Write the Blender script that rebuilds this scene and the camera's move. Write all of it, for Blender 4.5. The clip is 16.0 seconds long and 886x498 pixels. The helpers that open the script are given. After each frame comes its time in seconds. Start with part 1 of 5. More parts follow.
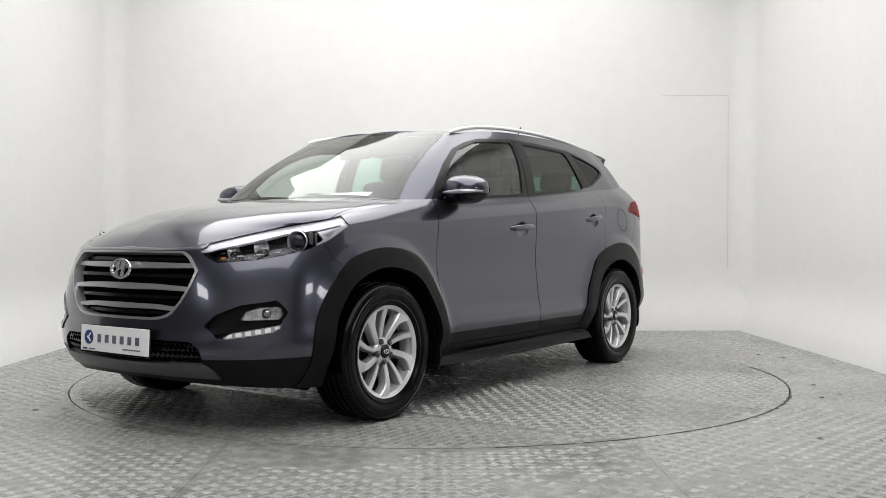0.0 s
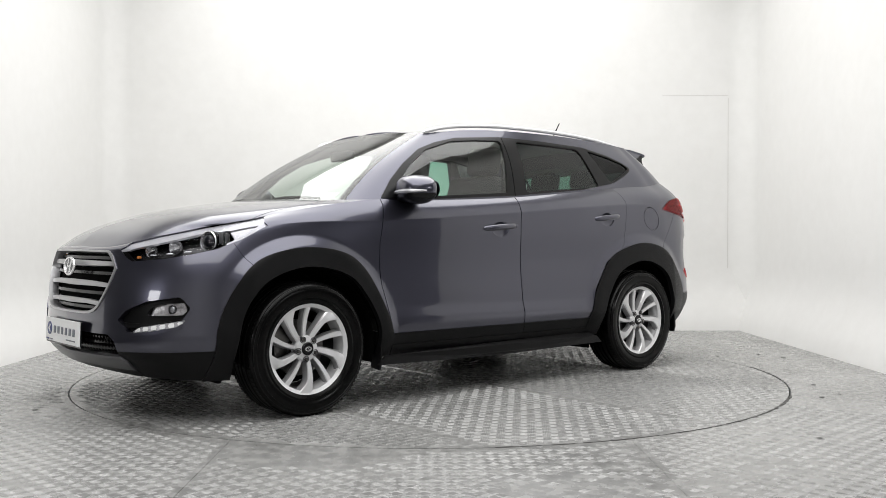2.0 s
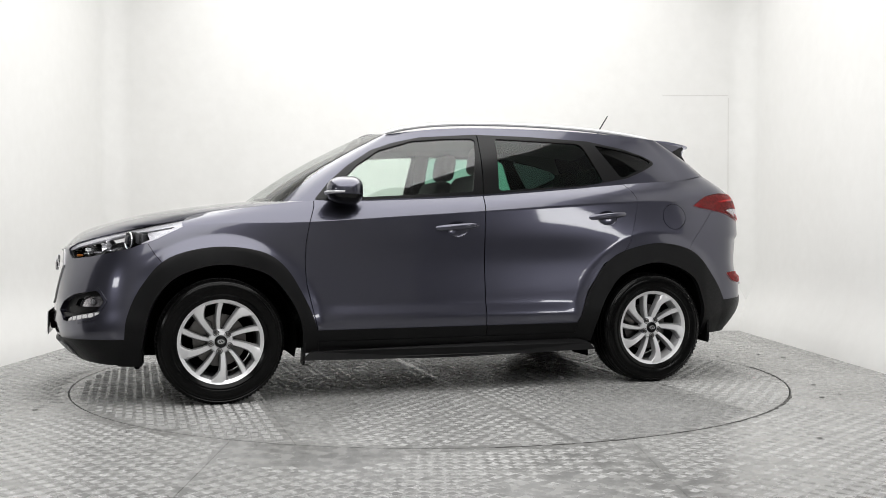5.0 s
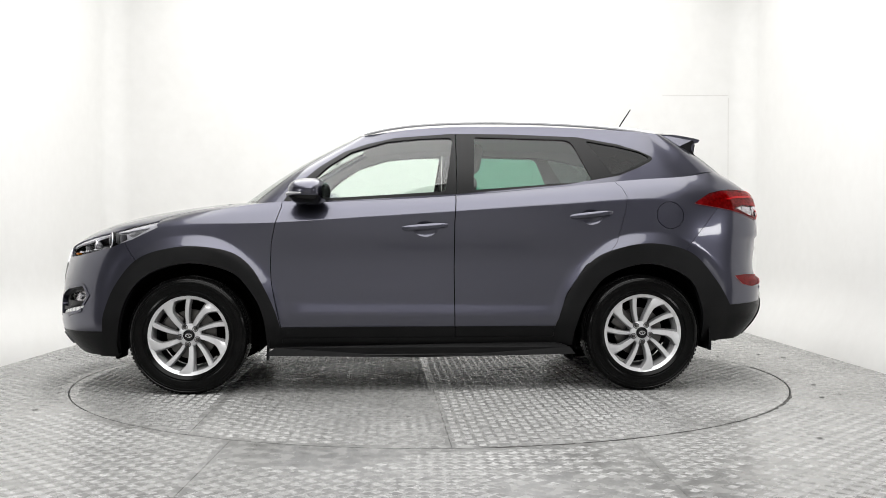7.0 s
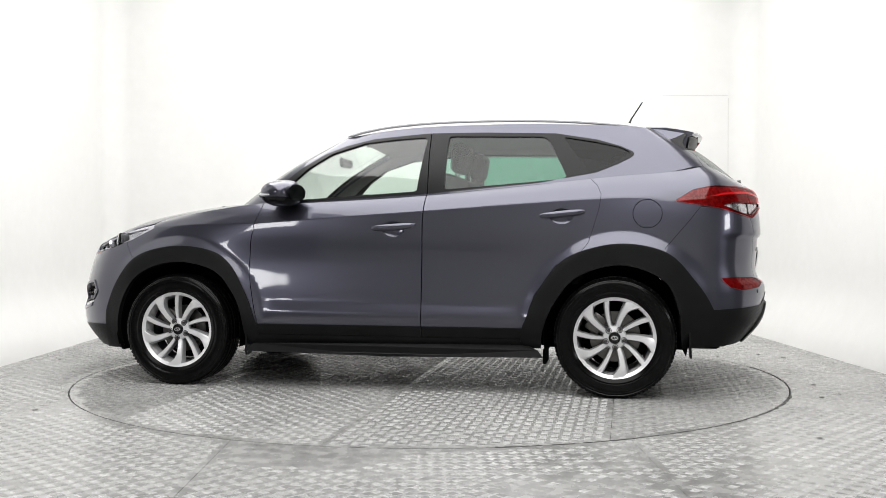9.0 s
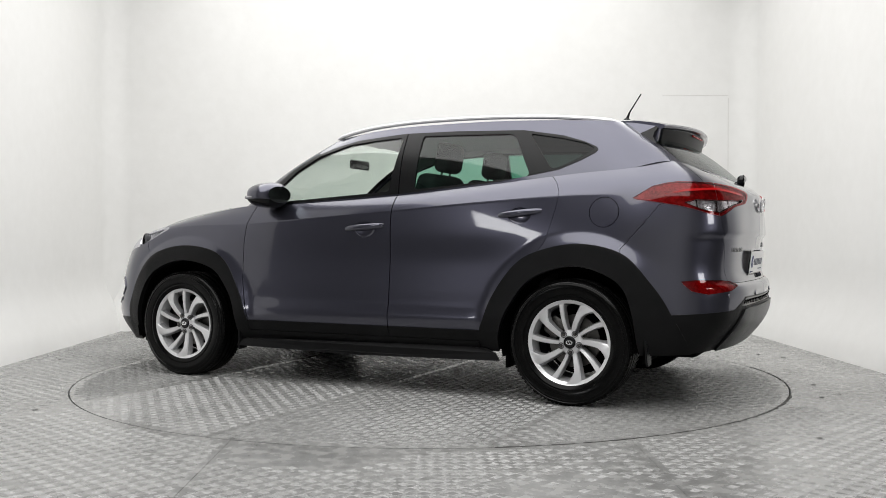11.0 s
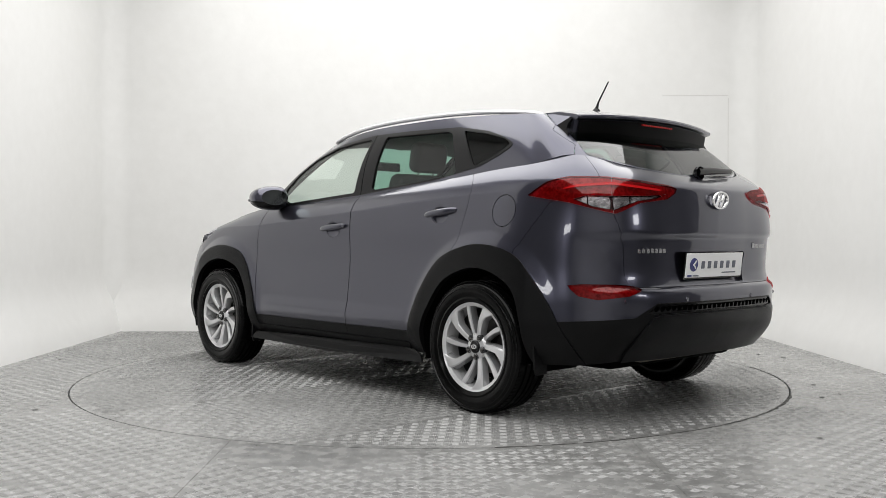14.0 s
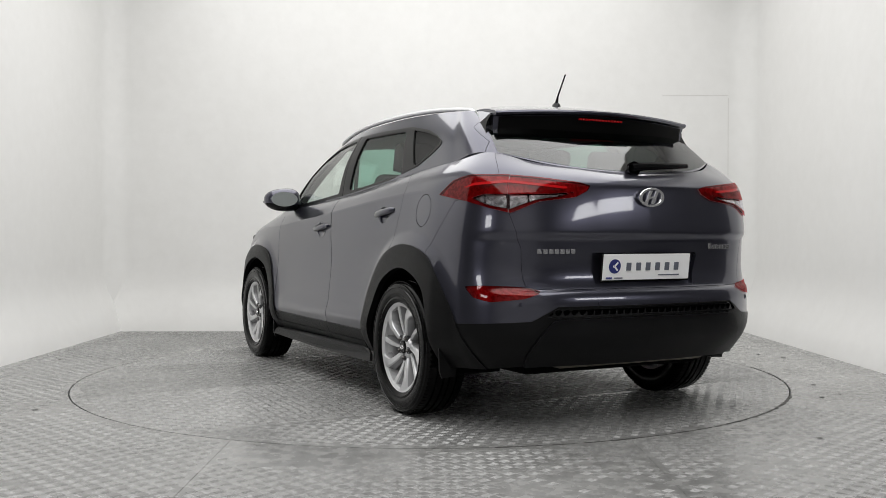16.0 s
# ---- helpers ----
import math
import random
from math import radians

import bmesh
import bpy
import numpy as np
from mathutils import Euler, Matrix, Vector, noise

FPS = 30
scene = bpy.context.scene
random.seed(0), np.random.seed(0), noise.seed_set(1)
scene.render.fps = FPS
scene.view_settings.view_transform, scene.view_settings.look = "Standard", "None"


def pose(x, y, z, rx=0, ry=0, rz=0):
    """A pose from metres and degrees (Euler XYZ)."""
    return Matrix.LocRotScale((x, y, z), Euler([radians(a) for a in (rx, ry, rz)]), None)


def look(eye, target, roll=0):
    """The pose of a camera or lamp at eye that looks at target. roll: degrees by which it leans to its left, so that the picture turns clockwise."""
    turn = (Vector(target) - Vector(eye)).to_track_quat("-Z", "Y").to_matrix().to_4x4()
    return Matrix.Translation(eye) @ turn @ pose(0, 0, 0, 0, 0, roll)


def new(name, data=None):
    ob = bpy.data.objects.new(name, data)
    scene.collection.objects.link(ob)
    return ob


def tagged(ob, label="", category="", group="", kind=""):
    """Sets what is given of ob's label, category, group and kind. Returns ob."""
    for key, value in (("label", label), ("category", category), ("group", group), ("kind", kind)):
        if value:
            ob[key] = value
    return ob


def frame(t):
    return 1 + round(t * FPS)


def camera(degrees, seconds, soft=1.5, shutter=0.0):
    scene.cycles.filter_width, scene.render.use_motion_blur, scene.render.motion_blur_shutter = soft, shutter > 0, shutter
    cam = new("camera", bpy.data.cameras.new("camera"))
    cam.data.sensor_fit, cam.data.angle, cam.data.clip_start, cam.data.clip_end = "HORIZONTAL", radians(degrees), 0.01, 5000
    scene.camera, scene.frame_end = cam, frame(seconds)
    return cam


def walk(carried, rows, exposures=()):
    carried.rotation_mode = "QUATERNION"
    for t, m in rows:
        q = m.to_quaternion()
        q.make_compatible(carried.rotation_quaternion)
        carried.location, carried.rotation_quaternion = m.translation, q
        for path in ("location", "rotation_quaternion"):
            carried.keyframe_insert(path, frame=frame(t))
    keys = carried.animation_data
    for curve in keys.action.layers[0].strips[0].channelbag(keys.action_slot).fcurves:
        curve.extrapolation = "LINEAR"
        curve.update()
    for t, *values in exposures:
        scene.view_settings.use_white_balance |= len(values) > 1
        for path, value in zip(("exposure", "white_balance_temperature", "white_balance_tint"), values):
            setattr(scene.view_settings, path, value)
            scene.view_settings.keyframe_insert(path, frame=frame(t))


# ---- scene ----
# ---- camera: stands still on a tripod ----
cam = camera(50.74, 16.0, soft=0.6)
EYE = Vector((0.0, -6.28, 0.9015))
YAW, PITCH = radians(0.732), radians(-0.595)
AIM = EYE + Vector((math.sin(YAW) * math.cos(PITCH), math.cos(YAW) * math.cos(PITCH), math.sin(PITCH)))
walk(cam, [(0.0, look(EYE, AIM)), (16.0, look(EYE, AIM))],
     exposures=[(0.0, -0.32), (1.0, -0.24), (2.0, -0.11), (3.5, -0.12), (6.4, 0.02), (7.0, 0.10), (9.0, 0.18), (11.4, -0.28), (12.5, -0.24), (15.0, -0.36), (16.0, -0.45)])

# ---- world and lights ----
world = bpy.data.worlds.new("studio_air")
scene.world = world
world.use_nodes = True
world.node_tree.nodes["Background"].inputs[0].default_value = (1, 1, 1, 1)
world.node_tree.nodes["Background"].inputs[1].default_value = 0.02


def area(name, m, sx, sy, power, colour=(1, 1, 1)):
    lamp = bpy.data.lights.new(name, "AREA")
    lamp.shape, lamp.size, lamp.size_y, lamp.energy, lamp.color = "RECTANGLE", sx, sy, power, colour
    ob = new(name, lamp)
    ob.matrix_world = m
    return ob


area("ceiling_softbox", pose(0, -2.1, 3.95), 5.2, 9.6, 555, (1, 0.995, 0.985))
area("side_softbox", look((4.5, -4.3, 1.75), (0, -0.6, .9)), .9, .5, 18)
area("front_softbox", look((-4.2, -5.2, 1.75), (0, -0.4, .8)), .9, .5, 18)


# ---- materials ----
def material(name, colour, rough=0.5, metal=0.0, coat=0.0, spec=0.5, coat_rough=0.03):
    m = bpy.data.materials.new(name)
    m.use_nodes = True
    b = m.node_tree.nodes["Principled BSDF"]
    b.inputs["Base Color"].default_value = (*colour, 1)
    b.inputs["Roughness"].default_value = rough
    b.inputs["Metallic"].default_value = metal
    b.inputs["Coat Weight"].default_value = coat
    b.inputs["Coat Roughness"].default_value = coat_rough
    b.inputs["Specular IOR Level"].default_value = spec
    return m


def grained(m, scale_a, scale_b, dark, light, rough=(0.4, 0.6), bump=0.0, bump_scale=60.0):
    """Two scales of stain between two colours, with varied gloss and fine relief."""
    nt = m.node_tree
    b = nt.nodes["Principled BSDF"]
    co = nt.nodes.new("ShaderNodeTexCoord")
    mix = nt.nodes.new("ShaderNodeMath")
    mix.operation = "MULTIPLY_ADD"
    mix.inputs[1].default_value = 0.45
    ns = []
    for sc, det in ((scale_a, 5), (scale_b, 8)):
        n = nt.nodes.new("ShaderNodeTexNoise")
        n.inputs["Scale"].default_value = sc
        n.inputs["Detail"].default_value = det
        nt.links.new(co.outputs["Object"], n.inputs["Vector"])
        ns.append(n)
    nt.links.new(ns[1].outputs["Fac"], mix.inputs[0])
    half = nt.nodes.new("ShaderNodeMath")
    half.operation = "MULTIPLY"
    half.inputs[1].default_value = 0.55
    nt.links.new(ns[0].outputs["Fac"], half.inputs[0])
    nt.links.new(half.outputs[0], mix.inputs[2])
    ramp = nt.nodes.new("ShaderNodeValToRGB")
    ramp.color_ramp.elements[0].position, ramp.color_ramp.elements[1].position = 0.35, 0.65
    ramp.color_ramp.elements[0].color, ramp.color_ramp.elements[1].color = (*dark, 1), (*light, 1)
    nt.links.new(mix.outputs[0], ramp.inputs[0])
    nt.links.new(ramp.outputs[0], b.inputs["Base Color"])
    mr = nt.nodes.new("ShaderNodeMapRange")
    mr.inputs["From Min"].default_value, mr.inputs["From Max"].default_value = 0.3, 0.7
    mr.inputs["To Min"].default_value, mr.inputs["To Max"].default_value = rough
    nt.links.new(ns[1].outputs["Fac"], mr.inputs["Value"])
    nt.links.new(mr.outputs[0], b.inputs["Roughness"])
    if bump:
        n = nt.nodes.new("ShaderNodeTexNoise")
        n.inputs["Scale"].default_value, n.inputs["Detail"].default_value = bump_scale, 4
        nt.links.new(co.outputs["Object"], n.inputs["Vector"])
        bp = nt.nodes.new("ShaderNodeBump")
        bp.inputs["Strength"].default_value, bp.inputs["Distance"].default_value = bump, 0.01
        nt.links.new(n.outputs["Fac"], bp.inputs["Height"])
        nt.links.new(bp.outputs[0], b.inputs["Normal"])
    return m


WALL = grained(material("white_wall_paint", (0.84, 0.83, 0.80)), 0.7, 9.0, (0.70, 0.696, 0.682), (0.745, 0.742, 0.73), (0.55, 0.75), 0.06, 25)
FLOOR = grained(material("worn_grey_floor", (0.3, 0.3, 0.3)), 1.3, 14.0, (0.155, 0.155, 0.151), (0.30, 0.299, 0.293), (0.15, 0.36), 0.12, 70)
PAINT = material("slate_grey_metallic_paint", (0.066, 0.066, 0.090), 0.29, 0.9, 1.0, 0.3, 0.045)
PLASTIC = grained(material("charcoal_plastic", (0.02, 0.02, 0.021)), 6, 400, (0.0035, 0.0035, 0.0037), (0.0065, 0.0065, 0.007), (0.28, 0.40), 0.1, 900)
PLASTIC.node_tree.nodes["Principled BSDF"].inputs["Specular IOR Level"].default_value = 0.14
VALANCE = grained(material("satin_black_valance", (0.02, 0.02, 0.02)), 6, 300, (0.004, 0.004, 0.0045), (0.007, 0.007, 0.008), (0.27, 0.33), 0.05, 900)
VALANCE.node_tree.nodes["Principled BSDF"].inputs["Specular IOR Level"].default_value = 0.13
BLACK = material("gloss_black", (0.004, 0.004, 0.0045), 0.16, spec=0.28)
MATT = material("matt_black", (0.002, 0.002, 0.002), 0.8, spec=0.04)
RUBBER = grained(material("tyre_rubber", (0.012, 0.012, 0.012)), 5, 120, (0.0012, 0.0012, 0.0012), (0.003, 0.003, 0.003), (0.12, 0.26), 0.02, 300)
RUBBER.node_tree.nodes["Principled BSDF"].inputs["Specular IOR Level"].default_value = 0.13
ALLOY = material("silver_alloy", (0.68, 0.68, 0.69), 0.34, 0.45, 0.5)
ALLOY_DARK = material("dark_alloy", (0.10, 0.10, 0.105), 0.4, 0.6)
CHROME = material("chrome", (0.82, 0.82, 0.83), 0.14, 0.75)
GRILLE_SILVER = material("bright_satin_chrome", (0.45, 0.45, 0.46), 0.28, 0.7)
TYRE_GLOSS = material("glossy_tyre_rib", (0.003, 0.003, 0.003), 0.18, spec=0.3)
SATIN = material("satin_silver", (0.36, 0.36, 0.37), 0.26, 0.9)
STEEL = material("brake_steel", (0.13, 0.125, 0.12), 0.35, 1.0)
FABRIC = grained(material("black_seat_cloth", (0.02, 0.02, 0.02)), 8, 300, (0.016, 0.016, 0.017), (0.028, 0.028, 0.03), (0.75, 0.9), 0.2, 500)
WHITE = material("white_plate", (0.9, 0.9, 0.9), 0.35)
NAVY = material("navy_print", (0.02, 0.03, 0.16), 0.4)
GREYPRINT = material("grey_print", (0.12, 0.13, 0.16), 0.4)


def glass(name, tint, rough=0.0, ior=1.45, rim=0.9, power=4.0):
    m = bpy.data.materials.new(name)
    m.use_nodes = True
    nt = m.node_tree
    nt.nodes.clear()
    out = nt.nodes.new("ShaderNodeOutputMaterial")
    tr = nt.nodes.new("ShaderNodeBsdfTransparent")
    gl = nt.nodes.new("ShaderNodeBsdfGlossy")
    lw = nt.nodes.new("ShaderNodeLayerWeight")
    lw.inputs[0].default_value = 0.5
    pw = nt.nodes.new("ShaderNodeMath")
    pw.operation = "POWER"
    pw.inputs[1].default_value = power
    fr = nt.nodes.new("ShaderNodeMath")
    fr.operation = "MULTIPLY_ADD"
    fr.inputs[1].default_value, fr.inputs[2].default_value = rim, ((ior - 1) / (ior + 1)) ** 2 * 1.6
    nt.links.new(lw.outputs["Facing"], pw.inputs[0])
    nt.links.new(pw.outputs[0], fr.inputs[0])
    mx = nt.nodes.new("ShaderNodeMixShader")
    tr.inputs[0].default_value = (*tint, 1)
    gl.inputs["Roughness"].default_value = rough
    nt.links.new(fr.outputs[0], mx.inputs[0])
    nt.links.new(tr.outputs[0], mx.inputs[1])
    nt.links.new(gl.outputs[0], mx.inputs[2])
    nt.links.new(mx.outputs[0], out.inputs[0])
    return m


GLASS = glass("green_tinted_glass", (0.80, 0.89, 0.83), ior=1.6)
GLASS_REAR = glass("dark_privacy_glass", (0.28, 0.52, 0.42), ior=1.42, rim=0.6)
BACK_GLASS = glass("rear_screen_glass", (0.24, 0.33, 0.29), 0.02, 1.75, 0.6)
CLEAR = glass("clear_lamp_cover", (0.92, 0.92, 0.94), 0.0, 1.10, 0.05)
RED_GLASS = glass("red_lamp_glass", (0.60, 0.016, 0.028), 0.02, 1.35, 0.3)
LAMP_MIRROR = grained(material("lamp_reflector", (0.5, 0.5, 0.5), 0.3, 0.3), 14, 60, (0.20, 0.19, 0.19), (0.46, 0.44, 0.44), (0.2, 0.35), 0.05, 90)
LENS_WHITE = material("frosted_lamp_lens", (0.44, 0.44, 0.46), 0.26, 0.4, 0.35)
SMOKED = grained(material("smoked_chrome_bowl", (0.1, 0.1, 0.1), 0.25, 0.7), 30, 90, (0.006, 0.006, 0.0065), (0.10, 0.10, 0.102), (0.12, 0.25), 0.25, 60)
AMBER = material("amber_lens", (0.4, 0.13, 0.02), 0.2)
RED_BRIGHT = material("bright_red_lens", (0.42, 0.006, 0.008), 0.12, 0.0, 0.2, 0.2)
BLACK_TRIM = material("satin_black_trim", (0.004, 0.004, 0.0045), 0.32, spec=0.25)
GLASS_DARK = glass("near_black_glass", (0.05, 0.06, 0.06), ior=1.27, rim=0.5)
GLASS_SCREEN = glass("windscreen_glass", (0.88, 0.92, 0.89), 0.03, 1.5, .7, 2.9)
LINING = material("pale_grey_lining", (0.26, 0.26, 0.25), 0.9)
HALL = grained(material("grey_hall_wall", (0.06, 0.06, 0.06)), 1, 12, (0.11, 0.11, 0.112), (0.15, 0.15, 0.152), (0.7, 0.9))
HALL_PALE = grained(material("pale_hall_wall", (0.4, 0.4, 0.4)), 1, 12, (0.70, 0.70, 0.695), (0.76, 0.758, 0.75), (0.7, 0.9))
JOINT = material("grey_joint", (0.56, 0.55, 0.53), 0.8)
FLOOR_DARK = material("dark_gap", (0.02, 0.02, 0.02), 0.8)
TREAD = grained(material("worn_steel_tread", (0.3, 0.3, 0.3), 0.35, 0.2), 1.6, 20.0, (0.195, 0.195, 0.192), (0.34, 0.34, 0.335), (0.18, 0.34))
LAMP_BLACK = material("black_lamp_housing", (0.003, 0.003, 0.003), 0.35, spec=0.06)
TAIL_CLEAR = grained(material("bright_lamp_reflector", (0.5, 0.5, 0.5), 0.22, 0.92), 25, 70, (0.32, 0.31, 0.31), (0.80, 0.78, 0.78), (0.12, 0.25), 0.08, 70)
DRL = material("white_drl_lens", (0.8, 0.8, 0.8), 0.25, 0.0, 0.8)
TAIL_DARK = material("dark_red_lamp_bowl", (0.035, 0.006, 0.006), 0.25, 0.2, 0.5)
CHIN_SILVER = material("dull_silver_paint", (0.11, 0.11, 0.115), 0.36, 0.7, 0.3)


def specked(m, scale, low, high, dark):
    """Adds scattered dark specks and scuffs over a material's colour."""
    nt = m.node_tree
    b = nt.nodes["Principled BSDF"]
    src = b.inputs["Base Color"].links[0].from_socket
    co = nt.nodes.new("ShaderNodeTexCoord")
    mp = nt.nodes.new("ShaderNodeMapping")
    mp.inputs["Scale"].default_value = (1, 2.2, 1)
    mp.inputs["Rotation"].default_value = (0, 0, .6)
    n = nt.nodes.new("ShaderNodeTexNoise")
    n.inputs["Scale"].default_value, n.inputs["Detail"].default_value, n.inputs["Roughness"].default_value = scale, 6, .65
    r = nt.nodes.new("ShaderNodeMapRange")
    r.inputs["From Min"].default_value, r.inputs["From Max"].default_value = low, high
    mix = nt.nodes.new("ShaderNodeMixRGB")
    mix.inputs[2].default_value = (*dark, 1)
    nt.links.new(co.outputs["Object"], mp.inputs[0])
    nt.links.new(mp.outputs[0], n.inputs["Vector"])
    nt.links.new(n.outputs["Fac"], r.inputs["Value"])
    nt.links.new(r.outputs[0], mix.inputs[0])
    nt.links.new(src, mix.inputs[1])
    nt.links.new(mix.outputs[0], b.inputs["Base Color"])
    return m


specked(FLOOR, 9.0, .66, .74, (.06, .058, .055))
specked(TREAD, 9.0, .66, .76, (.08, .078, .075))
RAIL = material("satin_aluminium_rail", (0.72, 0.72, 0.73), 0.38, 0.1, 0.3)
MIRROR_GLASS = material("door_mirror_glass", (0.42, 0.45, 0.45), 0.04, 1.0)
# ---- car body surface: control lines from nose to tail, left half ----
def spline(points, params, out):
    """Cubic through control points at given parameters (finite-difference tangents)."""
    P, t, o = np.array(points, float), np.array(params, float), np.clip(np.array(out, float), params[0], params[-1])
    d = (P[1:] - P[:-1]) / (t[1:] - t[:-1])[:, None]
    h = (t[1:] - t[:-1])[:, None]
    m = np.zeros_like(P)
    m[1:-1] = (d[:-1] * h[1:] + d[1:] * h[:-1]) / (h[1:] + h[:-1])
    m[0], m[-1] = 1.5 * d[0] - 0.5 * m[1], 1.5 * d[-1] - 0.5 * m[-2]
    i = np.clip(np.searchsorted(t, o, side="right") - 1, 0, len(t) - 2)
    w = (t[i + 1] - t[i])[:, None]
    s = ((o - t[i]) / w[:, 0])[:, None]
    return ((2 * s**3 - 3 * s**2 + 1) * P[i] + (s**3 - 2 * s**2 + s) * w * m[i]
            + (-2 * s**3 + 3 * s**2) * P[i + 1] + (s**3 - s**2) * w * m[i + 1])


def loft(lines, nu, nv):
    """A grid of points: each line splined along, then splined across the lines."""
    k = len(lines[0])
    us = np.linspace(0, k - 1, (k - 1) * nu + 1)
    rows = []
    for line in lines:
        L = np.array(line, float)
        full = spline(L, range(k), us)
        rows.append(full)
    R = np.array(rows)
    vs = np.linspace(0, len(lines) - 1, (len(lines) - 1) * nv + 1)
    G = np.stack([spline(R[:, j], range(len(lines)), vs) for j in range(R.shape[1])], 1)
    return G, us, vs


def close_mid(G):
    """Pin the first and last columns to the car's middle plane."""
    G[:, 0, 1] = 0
    G[:, -1, 1] = 0
    return G


SILL = [(2.13, 0, .242), (2.10, .36, .238), (2.03, .60, .23), (1.90, .76, .222), (1.72, .84, .222), (1.335, .86, .25), (.85, .85, .265), (.3, .85, .27),
        (-.22, .85, .27), (-.8, .85, .275), (-1.335, .86, .28), (-1.70, .83, .29), (-1.95, .74, .30), (-2.06, .55, .315), (-2.10, .3, .315), (-2.11, 0, .315)]
RUB = [(2.235, 0, .36), (2.21, .36, .365), (2.13, .62, .37), (1.98, .80, .38), (1.75, .895, .39), (1.335, .92, .40), (.85, .91, .40), (.3, .905, .40),
       (-.22, .905, .40), (-.8, .908, .41), (-1.335, .92, .42), (-1.72, .90, .43), (-2.0, .80, .44), (-2.15, .60, .45), (-2.20, .3, .455), (-2.215, 0, .455)]
LOW = [(2.24, 0, .50), (2.215, .34, .50), (2.14, .60, .51), (1.985, .79, .525), (1.76, .885, .54), (1.335, .915, .56), (.85, .898, .56), (.3, .892, .56),
       (-.22, .892, .56), (-.8, .897, .565), (-1.335, .918, .57), (-1.72, .90, .58), (-2.0, .80, .59), (-2.165, .58, .60), (-2.215, .3, .605), (-2.23, 0, .605)]
MID = [(2.23, 0, .62), (2.205, .36, .62), (2.13, .59, .64), (1.97, .775, .68), (1.76, .865, .72), (1.335, .895, .77), (.85, .878, .76), (.3, .872, .76),
       (-.22, .872, .76), (-.8, .878, .765), (-1.335, .90, .79), (-1.70, .88, .78), (-1.95, .80, .75), (-2.12, .60, .73), (-2.175, .3, .73), (-2.19, 0, .73)]
WAIST = [(2.21, 0, .75), (2.185, .36, .75), (2.11, .56, .77), (1.94, .755, .81), (1.72, .84, .86), (1.335, .862, .92), (.85, .876, .93), (.3, .876, .93),
         (-.22, .876, .93), (-.8, .88, .94), (-1.335, .88, .97), (-1.69, .868, .97), (-1.955, .79, .96), (-2.14, .605, .935), (-2.20, .3, .925), (-2.22, 0, .925)]
SHOULDER = [(2.19, 0, .84), (2.165, .36, .838), (2.07, .56, .855), (1.89, .73, .90), (1.68, .812, .95), (1.335, .845, .99), (.85, .872, 1.0), (.3, .873, 1.035),
            (-.22, .873, 1.07), (-.8, .870, 1.113), (-1.335, .853, 1.145), (-1.67, .84, 1.14), (-1.935, .775, 1.135), (-2.115, .60, 1.125), (-2.19, .3, 1.115), (-2.215, 0, 1.115)]
BELT = [(2.165, 0, .868), (2.14, .36, .865), (1.99, .53, .912), (1.76, .625, .965), (1.58, .735, 1.002), (1.335, .775, 1.052), (.86, .80, 1.12), (.3, .81, 1.135),
        (-.22, .805, 1.165), (-.8, .79, 1.215), (-1.335, .770, 1.265), (-1.62, .758, 1.285), (-1.84, .690, 1.32), (-2.0, .52, 1.265), (-2.075, .3, 1.235), (-2.10, 0, 1.22)]
GLASS_BASE = [(1.13, 0, 1.122), (1.09, .4, 1.118), (.99, .69, 1.112), (.80, .80, 1.12), (.3, .81, 1.135), (-.22, .805, 1.165), (-.8, .79, 1.215),
              (-1.335, .770, 1.265), (-1.62, .758, 1.285), (-1.84, .690, 1.32), (-2.04, .42, 1.25), (-2.10, 0, 1.22)]
ROOF_EDGE = [(.37, 0, 1.573), (.36, .35, 1.562), (.335, .56, 1.543), (.24, .60, 1.553), (.02, .622, 1.58), (-.28, .642, 1.595), (-.78, .645, 1.597),
             (-1.20, .642, 1.582), (-1.42, .634, 1.568), (-1.53, .605, 1.560), (-1.565, .36, 1.580), (-1.58, 0, 1.588)]
NOSE_MID = [(2.165, 0, .868), (2.09, 0, .944), (1.94, 0, 1.002), (1.70, 0, 1.063), (1.43, 0, 1.106), (1.24, 0, 1.126), (1.11, 0, 1.133)]
NU, NV = 22, 14
# the tail's corners stand out fuller than the lines drawn, its middle a little less
for line, w in ((SILL, .2), (RUB, .3), (LOW, .45), (MID, .7), (WAIST, .8), (SHOULDER, .8)):
    for k, dx, dy in ((11, -.006, .008), (12, -.030, .028), (13, -.010, .032), (14, .012, .0), (15, .020, .0)):
        x, y, z = line[k]
        line[k] = (x + w * dx, y + w * dy, z)


def greenhouse_mid(k, bulge):
    a, b = np.array(GLASS_BASE[k], float), np.array(ROOF_EDGE[k], float)
    m = a * .5 + b * .5
    out = np.array((m[0] + .45, m[1], 0)) if k < 3 else (np.array((m[0] + 1.3, m[1], 0)) if k > 9 else np.array(((0, 0, -.15, -.5, -.9)[max(k - 5, 0)], 1.0, 0)))
    return tuple(m + bulge * out / np.linalg.norm(out) + np.array((0, 0, bulge * .4)))


